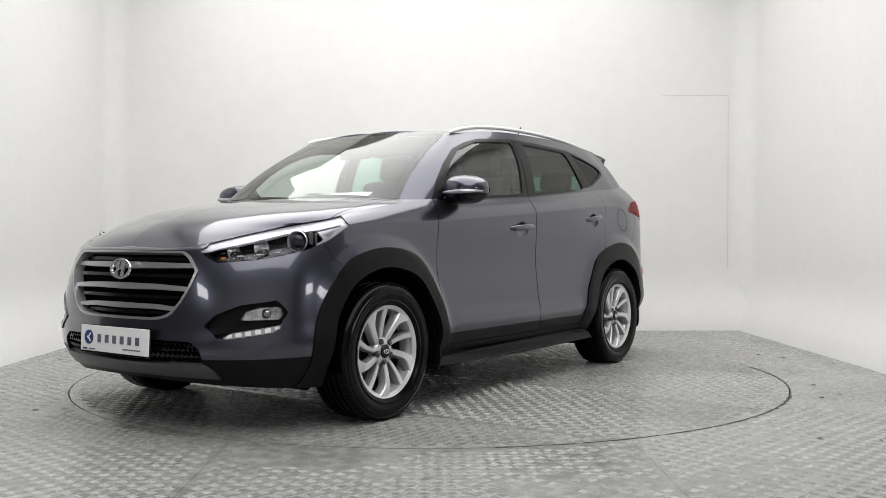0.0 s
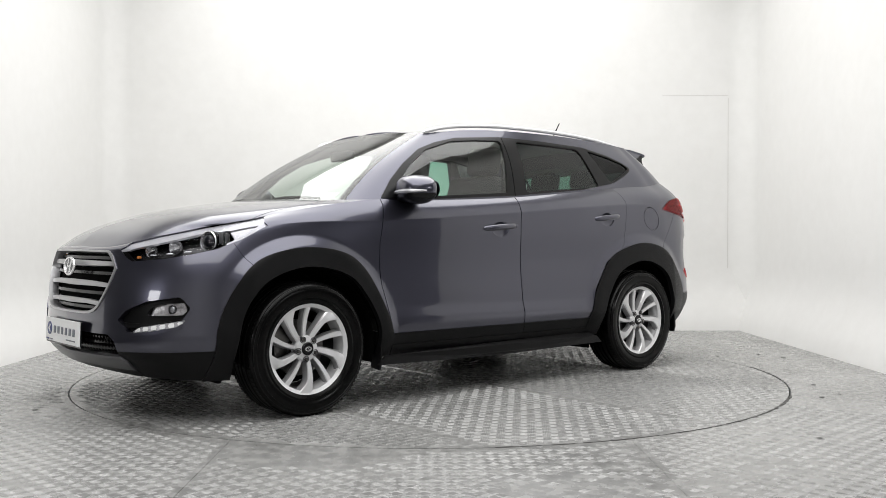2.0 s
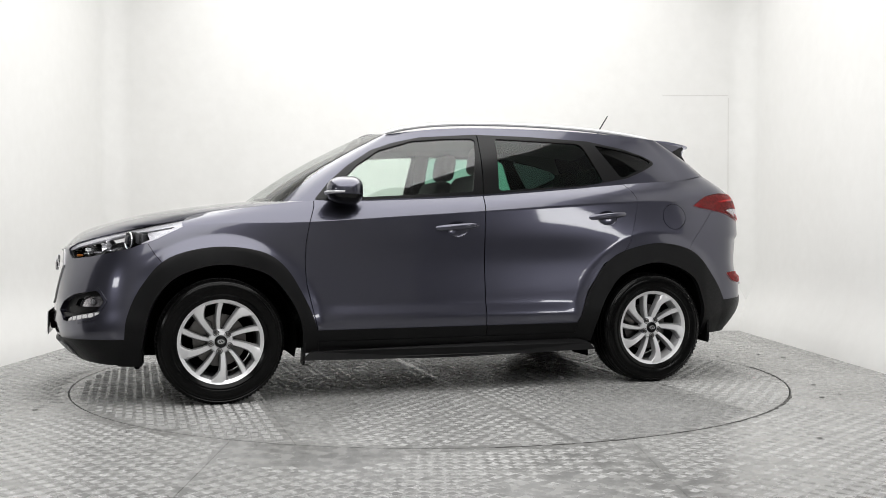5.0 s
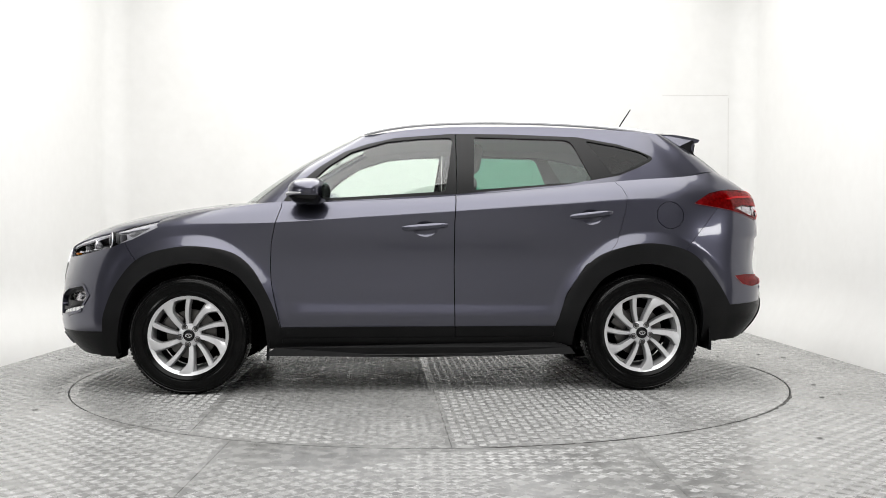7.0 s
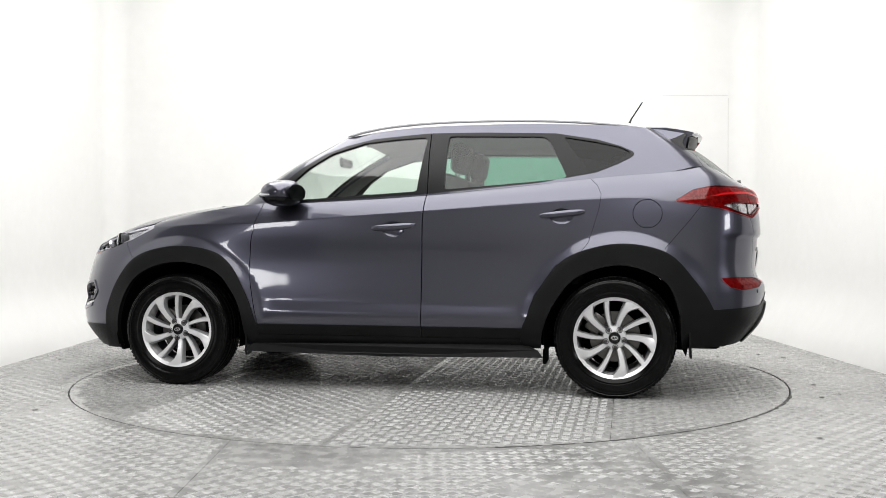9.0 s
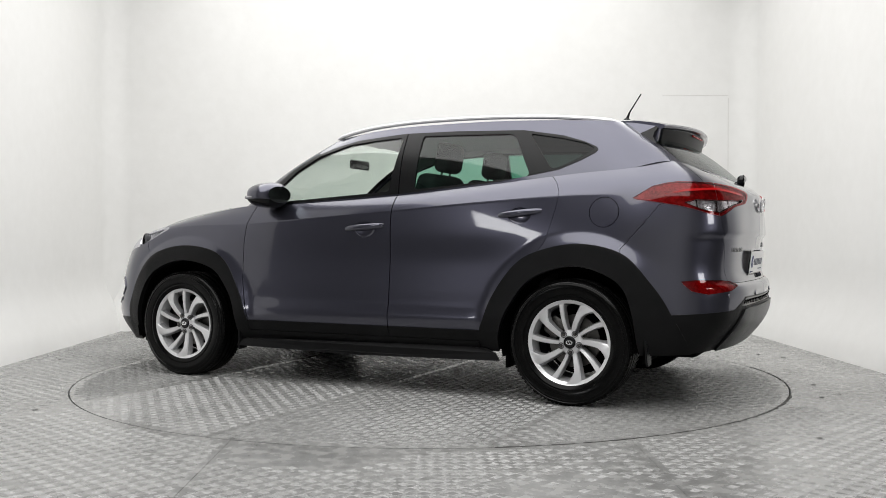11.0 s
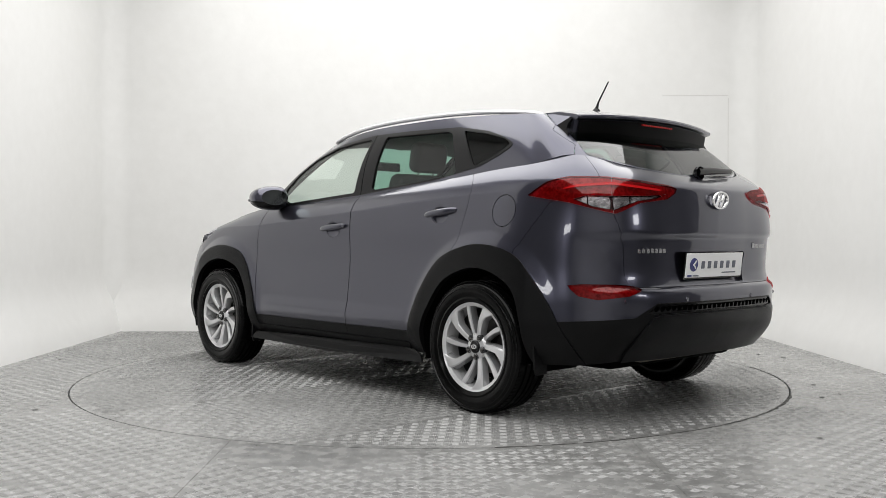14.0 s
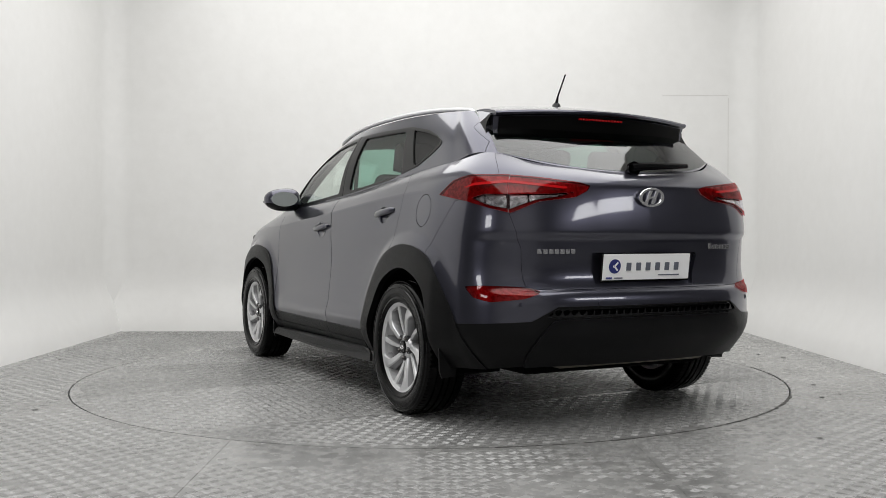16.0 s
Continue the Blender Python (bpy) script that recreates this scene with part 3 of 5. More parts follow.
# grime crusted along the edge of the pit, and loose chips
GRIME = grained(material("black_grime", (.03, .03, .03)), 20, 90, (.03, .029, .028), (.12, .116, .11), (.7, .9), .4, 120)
rng = random.Random(5)
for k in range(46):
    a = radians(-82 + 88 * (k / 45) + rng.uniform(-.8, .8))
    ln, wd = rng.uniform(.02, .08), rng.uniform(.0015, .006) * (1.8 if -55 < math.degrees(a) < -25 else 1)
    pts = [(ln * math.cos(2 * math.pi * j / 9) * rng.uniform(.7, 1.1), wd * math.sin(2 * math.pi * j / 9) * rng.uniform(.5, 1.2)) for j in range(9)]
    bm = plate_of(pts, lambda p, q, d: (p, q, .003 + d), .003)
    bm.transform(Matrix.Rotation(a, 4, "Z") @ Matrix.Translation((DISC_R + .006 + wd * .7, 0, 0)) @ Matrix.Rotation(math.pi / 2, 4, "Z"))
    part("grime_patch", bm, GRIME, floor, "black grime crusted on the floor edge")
for k in range(60):
    x, y = rng.uniform(-2.9, 2.95), rng.uniform(-2.7, 1.2)
    if math.hypot(x, y) < DISC_R + .1 or (x < 0 and k % 3):
        continue
    r = rng.uniform(.006, .018)
    bm = plate_of([(r * 1.6 * math.cos(j) * rng.uniform(.5, 1.2), r * math.sin(j) * rng.uniform(.5, 1.2)) for j in (0, 1, 2, 3.1, 4.2, 5.2)], lambda p, q, d: (p, q, .003 + d), .003)
    bm.transform(pose(x, y, 0, 0, 0, rng.uniform(0, 180)))
    part("dirt_chip", bm, GRIME, floor, "dark chip of dirt")
# flakes of white paint on the table
for x, y, sx, sy, r in ((-.62, -.25, .16, .035, 20), (-.50, -.16, .10, .03, -25), (-.75, .45, .14, .03, 70), (.35, -.55, .12, .02, 35)):
    bm = plate_of([(-.5 * sx, -.4 * sy), (-.1 * sx, -.5 * sy), (.45 * sx, -.3 * sy), (.5 * sx, .2 * sy), (.1 * sx, .5 * sy), (-.3 * sx, .25 * sy)], lambda a, b, d: (a, b, .0035 + d), .003)
    bm.transform(pose(x, y, 0, 0, 0, r))
    part("paint_flake", bm, WHITE, turntable, "flake of worn white paint")
# ---- the car: x forward, y to its left, wheels on z = 0 ----
car = tagged(new("car"), "slate grey compact SUV with silver alloy wheels and black cladding", "car")
low, green, bonnet, roof = sheet(LOWER, LU), sheet(GREEN, GU), sheet(BONNET), sheet(ROOF)

# outlines on the flank: distance along the car, height
ARCH_F = smooth_loop([(1.76, -.2), (1.745, .20), (1.735, .37), (1.685, .56), (1.56, .70), (1.335, .762), (1.10, .715), (.98, .60), (.905, .45), (.885, .26), (.87, -.2)], 8)
ARCH_R = smooth_loop([(-.90, -.2), (-.915, .26), (-.935, .40), (-1.0, .545), (-1.13, .69), (-1.37, .755), (-1.60, .675), (-1.68, .52), (-1.70, .34), (-1.71, -.2)], 8)
CLAD_F = smooth_loop([(1.86, -.2), (1.835, .33), (1.815, .50), (1.735, .665), (1.60, .80), (1.36, .858), (1.12, .832), (.99, .75), (.893, .60), (.828, .45), (.80, .30), (.79, -.2)], 8)
CLAD_R = smooth_loop([(-.78, -.2), (-.80, .32), (-.836, .45), (-.887, .58), (-1.006, .746), (-1.142, .83), (-1.38, .876), (-1.62, .825), (-1.768, .677), (-1.87, .52), (-1.95, .30), (-1.95, -.2)], 8)
DOOR_F = [(.80, .25), (.805, .397), (.834, .519), (.862, .65), (.868, .75), (.863, .881), (.841, .997), (.81, 1.09), (.79, 1.3), (-.23, 1.3), (-.226, 1.165), (-.214, 1.0), (-.21, .714), (-.213, .25)]
DOOR_R = [(-.2145, .25), (-.2115, .714), (-.2155, 1.0), (-.2275, 1.165), (-.232, 1.4), (-1.0, 1.4), (-1.19, 1.26), (-1.235, 1.215), (-1.258, 1.16), (-1.248, 1.084), (-1.215, .97), (-1.186, .88),
          (-1.137, .82), (-1.0, .75), (-.88, .58), (-.836, .45), (-.80, .25)]
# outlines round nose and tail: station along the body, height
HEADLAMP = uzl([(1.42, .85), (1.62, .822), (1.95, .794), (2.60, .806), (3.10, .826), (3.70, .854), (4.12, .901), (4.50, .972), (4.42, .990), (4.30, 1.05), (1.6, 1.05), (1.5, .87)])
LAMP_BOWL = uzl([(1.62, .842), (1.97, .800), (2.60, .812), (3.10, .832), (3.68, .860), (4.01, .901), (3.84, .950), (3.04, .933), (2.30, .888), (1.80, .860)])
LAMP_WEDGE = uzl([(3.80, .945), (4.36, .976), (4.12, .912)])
GRILLE = uzl([(-.5, .848), (1.106, .845), (1.25, .825), (1.53, .758), (1.40, .70), (1.215, .63), (1.05, .565), (.954, .545), (.80, .533), (.62, .529), (-.5, .527)])
GRILLE_IN = uzl([(-.5, .832), (1.05, .828), (1.39, .757), (1.27, .70), (1.107, .629), (.95, .578), (.84, .562), (.555, .550), (-.5, .548)])
LOW_GRILLE = uzl([(-.5, .442), (1.39, .438), (1.553, .404), (1.55, .338), (-.5, .335)])
CHIN = uzl([(-.5, .333), (1.57, .339), (1.697, .313), (1.79, .234), (1.6, .228), (-.5, .225)])
FOG_POCKET = uzl([(1.60, .51), (1.906, .577), (2.371, .621), (3.038, .642), (3.15, .625), (3.354, .572), (3.08, .493), (3.10, .478), (2.498, .446), (1.90, .440), (1.82, .471)])
FOG_LAMP = uzl([(2.343, .538), (2.444, .578), (2.724, .597), (3.12, .600), (3.20, .565), (3.09, .541)])
FOG_DRL = uzl([(1.97, .455), (2.188, .483), (3.142, .518), (3.185, .507), (2.92, .481), (2.093, .453)])
TAIL = uzl([(10.957, 1.117), (11.302, 1.181), (11.55, 1.196), (11.772, 1.203), (12.514, 1.197), (13.144, 1.182), (13.75, 1.163), (13.914, 1.150), (13.86, 1.125), (13.674, 1.095), (13.133, 1.072),
            (12.804, 1.036), (12.64, 1.021), (12.244, 1.043), (11.74, 1.078)])
TAIL_WHITE = uzl([(11.838, 1.093), (12.105, 1.110), (12.649, 1.106), (13.30, 1.109), (13.70, 1.121), (13.48, 1.099), (13.10, 1.081), (12.80, 1.054), (12.638, 1.039), (12.241, 1.054)])
REFLECTOR = uzl([(11.69, .682), (12.015, .689), (12.621, .686), (12.942, .679), (13.07, .659), (12.728, .630), (12.16, .614), (11.858, .632)])
RECESS = uzl([(13.90, .838), (14.03, .68), (16, .68), (16, .84)])
BLACK_BUMPER = uzl([(10.9, .1), (11.0, .47), (11.312, .506), (12.448, .522), (12.876, .528), (13.10, .565), (13.275, .594), (16, .592), (16, .1)])
HONEYCOMB = uzl([(13.10, .549), (13.27, .588), (16, .586), (16, .552), (13.394, .538)])
TAILGATE = uzl([(12.05, 1.6), (12.20, 1.30), (12.34, 1.218), (12.61, 1.016), (12.741, .924), (12.85, .86), (12.868, .674), (13.3, .668), (16, .668), (16, 1.6)])
REAR_BUMPER = uzl([(10.72, .85), (11.0, .95), (11.40, 1.085), (11.6, 1.09), (12.7, 1.05), (12.8, .9), (16, .9), (16, .1), (10.5, .1)])
FRONT_BUMPER = uzl([(-.5, .1), (-.5, 1.2), (3.95, .90), (4.004, .881), (4.299, .783), (4.466, .701), (4.6, .1)])


def take(region, where=uz):
    global low
    got, low = split(low, outline(region, where(low)))
    return got


def keep(mesh, region, where=uz):
    return split(mesh, outline(region, where(mesh)))


def shrink(mesh, region, where, gap):
    """The part of a sheet that lies a gap inside an outline."""
    return split(mesh, outline(region, where(mesh)) + gap)[0]


def pair_parts(name, mesh, mat, parents, label="", **kw):
    """A part on each flank, the second one mirrored."""
    return [mesh_part(name, panel_mesh(name, mesh, flip=fl, **kw), mat, pa, label) for fl, pa in zip((False, True), parents if isinstance(parents, (list, tuple)) else (parents, parents))]


take(ARCH_F, xz)
take(ARCH_R, xz)
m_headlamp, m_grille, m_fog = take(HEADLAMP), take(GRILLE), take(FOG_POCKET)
m_lowgrille = take(LOW_GRILLE)
m_tail, m_recess = take(TAIL), take(RECESS)
inner_sheet = low
m_chin = take(CHIN)
m_clad_f, m_clad_r = take(CLAD_F, xz), take(CLAD_R, xz)
m_lip, low = split(low, np.where(low[0][:, 6] < 4.8, low[0][:, 2] - (.352 + .004 * low[0][:, 6]), 1.0))
m_refl = take(REFLECTOR)
m_black = take(BLACK_BUMPER)
m_sill, low = split(low, np.where(np.abs(low[0][:, 0]) < 1.0, low[0][:, 2] - .388, 1.0))
m_door_f, m_door_r = take(DOOR_F, xz), take(DOOR_R, xz)
m_gate = take(TAILGATE)
m_bump_r = take(REAR_BUMPER)
m_bump_f = take(FRONT_BUMPER)
m_wing, m_quarter = split(low, -low[0][:, 0])
fuel_c = np.array((-1.516, 1.047))
m_quarter = islands(m_quarter)[0]
m_fuel, m_quarter = split(m_quarter, np.linalg.norm(xz(m_quarter) - fuel_c, axis=1) - .081)

# dark structure under the outer panels
for fl in (False, True):
    mesh_part("inner_panel", panel_mesh("inner_panel", inner_sheet, flip=fl, lift=-.022, depth=.01), MATT, car)
GAP = .0022
front_bumper = mesh_part("front_bumper", panel_mesh("front_bumper", shrink(m_bump_f, FRONT_BUMPER, uz, GAP), both=True), PAINT, car)
pair_parts("front_wing", split(m_wing, -(outline(DOOR_F, xz(m_wing)) - GAP))[0], PAINT, car)
CUP_F, CUP_R = (-.040, .962), (-1.034, 1.034)


def cupped(mesh, c):
    """The door skin with an oval opening for the handle cup."""
    q = xz(mesh)
    return split(mesh, (1 - np.hypot((q[:, 0] - c[0]) / .068, (q[:, 1] - c[1]) / .046)) * .05)[0]


doors_f = pair_parts("front_door", cupped(shrink(m_door_f, DOOR_F, xz, GAP), CUP_F), PAINT, car)
doors_r = pair_parts("rear_door", cupped(shrink(m_door_r, DOOR_R, xz, GAP), CUP_R), PAINT, car)
quarters = pair_parts("rear_quarter", islands(split(m_quarter, .0805 + GAP - np.linalg.norm(xz(m_quarter) - fuel_c, axis=1))[0])[0], PAINT, car)
mesh_part("fuel_flap", panel_mesh("fuel_flap", split(m_fuel, np.linalg.norm(xz(m_fuel) - fuel_c, axis=1) - .079)[0]), PAINT, quarters[0])
tailgate = mesh_part("tailgate", panel_mesh("tailgate", shrink(m_gate, TAILGATE, uz, GAP), both=True), PAINT, car)
rear_bumper = mesh_part("rear_bumper", panel_mesh("rear_bumper", shrink(m_bump_r, REAR_BUMPER, uz, GAP), both=True), PAINT, car)
shut = bonnet[0][:, 1] - np.interp(bonnet[0][:, 0], [.90, 1.2, 1.45, 1.58, 1.72], [.705, .724, .728, .742, .90])
bonnet_part = mesh_part("bonnet", panel_mesh("bonnet", split(bonnet, shut)[0], both=True, depth=.012), PAINT, car)
pair_parts("wing_top", split(bonnet, .0035 - shut)[0], PAINT, car, depth=.012)
pair_parts("bonnet_drain", split(bonnet, .62 - bonnet[0][:, 1])[0], MATT, car, lift=-.02, depth=0)
roof_part = mesh_part("roof", panel_mesh("roof", roof, both=True, depth=0), PAINT, car)
pair_parts("front_arch_cladding", m_clad_f, PLASTIC, car, "black plastic wheel arch trim", lift=.009, depth=.03)
pair_parts("rear_arch_cladding", m_clad_r, PLASTIC, car, "black plastic wheel arch trim", lift=.009, depth=.03)
m_rub, m_rocker = split(m_sill, .327 - m_sill[0][:, 2])
rub_f, rub_r = split(m_rub, -.2155 - m_rub[0][:, 0])
pair_parts("lower_trim", split(rub_f, -.2155 + .002 - rub_f[0][:, 0])[0], PLASTIC, doors_f, "black plastic lower door trim", lift=.006)
pair_parts("lower_trim", split(rub_r, rub_r[0][:, 0] + .2155 + .002)[0], PLASTIC, doors_r, "black plastic lower door trim", lift=.006)
pair_parts("sill", m_rocker, PLASTIC, car, "black plastic sill", lift=.012, depth=.05)
mesh_part("lower_lip", panel_mesh("lower_lip", m_lip, both=True, lift=.002, depth=.03), PLASTIC, front_bumper, "black plastic lower edge")
m_keel, m_chin = split(m_chin, m_chin[0][:, 2] - .272)
mesh_part("chin_underside", panel_mesh("chin_underside", m_keel, both=True, lift=.004, depth=.03), PLASTIC, front_bumper, "black plastic chin underside")
mesh_part("chin", panel_mesh("chin", m_chin, both=True, lift=.012, depth=.035), CHIN_SILVER, front_bumper, "dull silver skid plate")

# grille: dark mouth, satin surround, three bars
mesh_part("grille_backing", panel_mesh("grille_backing", m_grille, both=True, lift=-.055, depth=0), MATT, car)
inside, ring = split(m_grille, .5 * (outline(GRILLE_IN, uz(m_grille)) + outline(GRILLE, uz(m_grille))))
mesh_part("grille_surround", panel_mesh("grille_surround", ring, both=True, lift=.006, depth=.05), GRILLE_SILVER, car, "satin silver grille frame")
for z0, z1, rise in ((.768, .800, .0), (.668, .700, -.012), (.578, .606, -.02)):
    u = inside[0][:, 6]
    band = np.abs(inside[0][:, 2] - (.5 * (z0 + z1) + rise * np.clip(u - .6, 0, 1))) - .5 * (z1 - z0) * np.clip(.95 - .25 * u, .45, 1.0)
    mesh_part("grille_bar", panel_mesh("grille_bar", split(inside, band)[0], both=True, lift=-.012, depth=.03), GRILLE_SILVER, car, "satin silver grille slat")
for z0 in (.816, .738, .638, .562):
    mesh_part("grille_louvre", panel_mesh("grille_louvre", split(inside, np.abs(inside[0][:, 2] - z0) - .008)[0], both=True, lift=-.034, depth=.02), BLACK, car)
mesh_part("lower_grille", panel_mesh("lower_grille", m_lowgrille, both=True, lift=-.03, depth=0), MATT, front_bumper)


def mesh_net(name, mesh, lift, pitch, width, mat, parent):
    """A honeycomb-like net of crossing strips over a sheet."""
    u, z = mesh[0][:, 6] * .33, mesh[0][:, 2]
    a = np.abs(((u + z * .6) / pitch) % 1 - .5) * pitch
    b = np.abs(((u - z * .6) / pitch) % 1 - .5) * pitch
    c = np.abs((z / (pitch * .9)) % 1 - .5) * pitch
    return mesh_part(name, panel_mesh(name, split(mesh, np.minimum(np.minimum(a, b), c) - width)[0], both=True, lift=lift, depth=.012), mat, parent)


mesh_net("honeycomb_net", m_lowgrille, -.008, .030, .004, BLACK, front_bumper)

# fog lamp pockets
m_fog_l, rest = keep(m_fog, FOG_LAMP)
m_drl, rest = keep(rest, FOG_DRL)
pair_parts("fog_pocket", rest, PLASTIC, front_bumper, "black plastic fog lamp recess", lift=-.024, depth=-.015)
pocket_rim = split(rest, -(outline(FOG_POCKET, uz(rest)) + .016))[0]
pair_parts("fog_pocket_rim", pocket_rim, PAINT, front_bumper, lift=.006, depth=.04)
pair_parts("fog_pocket_blade", split(rest, outline(uzl([(1.75, .50), (2.2, .50), (3.25, .535), (3.25, .53), (2.3, .488), (1.75, .47)]), uz(rest)))[0], PLASTIC, front_bumper, lift=-.006, depth=.03)
pair_parts("fog_lamp", m_fog_l, CLEAR, front_bumper, "clear fog lamp", lift=-.012, depth=.02)
pair_parts("fog_reflector", m_fog_l, TAIL_CLEAR, front_bumper, lift=-.032, depth=0)
for fl in (1, -1):
    q = LOWER[np.argmin(np.abs(LOWER[:, int(2.85 * NU), 2] - .568)), int(2.85 * NU)]
    bm = lathe([(.022, -.02), (.021, .0), (.015, .006), (.001, .009)], 24, "Z")
    bm.transform(Matrix.Translation((q[0] - .022, fl * (q[1] - .018), q[2])) @ Vector((.9, .4 * fl, .05)).to_track_quat("Z", "X").to_matrix().to_4x4())
    part("fog_bulb", bm, SATIN, front_bumper)
pair_parts("daytime_lamp", m_drl, LENS_WHITE, front_bumper, "white daytime running lamp strip", lift=-.012, depth=.03)
for k in range(6):
    u0 = 2.05 + .18 * k
    cell = split(m_drl, np.maximum(np.abs(m_drl[0][:, 6] - u0 - .09) - .075, outline(FOG_DRL, uz(m_drl)) + .004))[0]
    if len(cell[1]):
        pair_parts("led_cell", cell, DRL, front_bumper, lift=-.006, depth=.006)

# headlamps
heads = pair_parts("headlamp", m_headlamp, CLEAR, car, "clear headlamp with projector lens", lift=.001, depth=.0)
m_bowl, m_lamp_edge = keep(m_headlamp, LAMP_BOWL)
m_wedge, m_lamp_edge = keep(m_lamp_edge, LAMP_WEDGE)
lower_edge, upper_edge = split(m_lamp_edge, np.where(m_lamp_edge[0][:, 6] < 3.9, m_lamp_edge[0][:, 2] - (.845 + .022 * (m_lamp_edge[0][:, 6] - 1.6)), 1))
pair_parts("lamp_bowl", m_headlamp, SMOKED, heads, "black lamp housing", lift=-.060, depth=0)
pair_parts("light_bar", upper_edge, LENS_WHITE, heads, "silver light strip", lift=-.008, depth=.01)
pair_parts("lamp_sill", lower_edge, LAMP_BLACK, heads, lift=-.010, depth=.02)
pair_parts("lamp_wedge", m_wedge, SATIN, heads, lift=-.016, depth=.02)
LAMP_DIR = Vector((.93, .36, .05)).normalized()


def lamp_barrel(at, r, parent, fl, glassy=True):
    s = -1 if fl else 1
    turn = Vector((LAMP_DIR.x, LAMP_DIR.y * s, LAMP_DIR.z)).to_track_quat("Z", "X").to_matrix().to_4x4()
    m = Matrix.Translation((at[0], at[1] * s, at[2])) @ turn
    if not glassy:
        bm = lathe([(r * 1.25, .004), (r * 1.2, .0), (r * .95, -.02), (r * .5, -.034), (.001, -.038)], 32, "Z")
        bm.transform(m)
        part("reflector_bowl", bm, CHROME, parent)
        return
    for nm, prof, mat in (("lens_barrel", [(r * 1.25, -.05), (r * 1.3, .002), (r * 1.28, .006)], LAMP_BLACK),
                          ("lens_ring", [(r * 1.28, .004), (r * 1.26, .010), (r * 1.2, .012), (r * 1.1, .006), (r * 1.04, -.004)], CHROME),
                          ("projector_lens", [(r, -.012), (r * .92, .006), (r * .7, .016), (r * .4, .022), (.001, .024)], LENS_GLASS)):
        bm = lathe(prof, 32, "Z")
        bm.transform(m)
        part(nm, bm, mat, parent)


LENS_GLASS = material("projector_glass", (.008, .009, .012), .05, 0, .25, .3)


def skin(u, z):
    """The point of the outer skin at a station and height."""
    col = LOWER[:, int(round(u * NU))]
    return col[np.argmin(np.abs(col[:, 2] - z))]


for fl, pa in zip((False, True), heads):
    s = -1 if fl else 1
    for u, z, r, deep, clear in ((3.37, .893, .040, .045, True), (2.62, .862, .030, .052, False), (2.15, .845, .026, .052, False)):
        q = skin(u, z) - deep * np.array((.8, .55, 0))
        lamp_barrel(tuple(q), r, pa, fl, clear)
    for k in range(3):
        q = skin(2.3 + .34 * k, .822 + .009 * k) - .030 * np.array((.8, .55, 0))
        part("lamp_fin", box(.03, .03, .007, (q[0], s * q[1], q[2]), .002, rot=Matrix.Rotation(s * -.55, 4, "Z")), CHROME, pa)
    q = skin(2.0, .814) - .030 * np.array((.8, .55, 0))
    part("indicator", box(.02, .035, .014, (q[0], s * q[1], q[2]), .005, rot=Matrix.Rotation(s * -.6, 4, "Z")), AMBER, pa, "amber indicator")
    for u in (3.66, 3.74, 3.82):
        q = skin(u, .905) - .028 * np.array((.7, .7, 0))
        part("lamp_rib", box(.012, .05, .055, (q[0], s * q[1], q[2]), .003, rot=Matrix.Rotation(s * -.7, 4, "Z")), ALLOY_DARK, pa)

# tail lamps, reflectors, bumper insert
m_white, m_red = keep(m_tail, TAIL_WHITE)
wing_red, gate_red = split(m_red, m_red[0][:, 6] - 12.60)
tails = pair_parts("tail_lamp", split(wing_red, wing_red[0][:, 6] - 12.593)[0], RED_GLASS, car, "red tail lamp", lift=.007, depth=.0)
pair_parts("inner_lamp", split(gate_red, 12.607 - gate_red[0][:, 6])[0], RED_GLASS, tails, "red tail lamp on the tailgate", lift=.007, depth=.0)
pair_parts("lamp_back", m_red, LAMP_MIRROR, tails, lift=-.006, depth=.01)
pair_parts("reversing_lens", m_white, CLEAR, tails, "clear reversing lamp lens", lift=.006, depth=.0)
pair_parts("lamp_bowl", m_white, TAIL_DARK, tails, lift=-.022, depth=-.024)
white_l, white_r = split(m_white, m_white[0][:, 6] - 12.60)
for u0, u1, src in ((11.86, 12.10, white_l), (12.12, 12.57, white_l), (12.63, 12.96, white_r), (12.98, 13.68, white_r)):
    fac = split(src, np.maximum(np.abs(src[0][:, 6] - .5 * (u0 + u1)) - .5 * (u1 - u0), outline(TAIL_WHITE, uz(src)) + .003))[0]
    if len(fac[1]):
        pair_parts("reflector_facet", fac, TAIL_CLEAR, tails, lift=-.008, depth=.012)
thin_band = split(m_red, outline(uzl([(11.35, 1.128), (11.9, 1.162), (12.6, 1.170), (13.55, 1.142), (13.55, 1.132), (12.6, 1.158), (11.9, 1.150)]), uz(m_red)))[0]
pair_parts("glow_band", thin_band, RED_BRIGHT, tails, "brighter red light band", lift=.0085, depth=.003)
pair_parts("rear_reflector", m_refl, RED_GLASS, rear_bumper, "red bumper reflector", lift=.004, depth=.0)
pair_parts("reflector_back", m_refl, LAMP_MIRROR, rear_bumper, lift=-.008, depth=.01)
m_comb, m_black2 = keep(m_black, HONEYCOMB)
m_valance, m_black2 = keep(m_black2, uzl([(12.72, .28), (12.80, .36), (13.22, .525), (13.35, .534), (16, .536), (16, .28)]))
mesh_part("rear_valance", panel_mesh("rear_valance", m_valance, both=True, lift=.014, depth=.03), VALANCE, rear_bumper, "satin black rear valance")
mesh_part("bumper_insert", panel_mesh("bumper_insert", m_black2, both=True, lift=.003, depth=.03), PLASTIC, rear_bumper, "black plastic lower bumper")
mesh_part("mesh_backing", panel_mesh("mesh_backing", m_comb, both=True, lift=-.02, depth=0), MATT, rear_bumper)
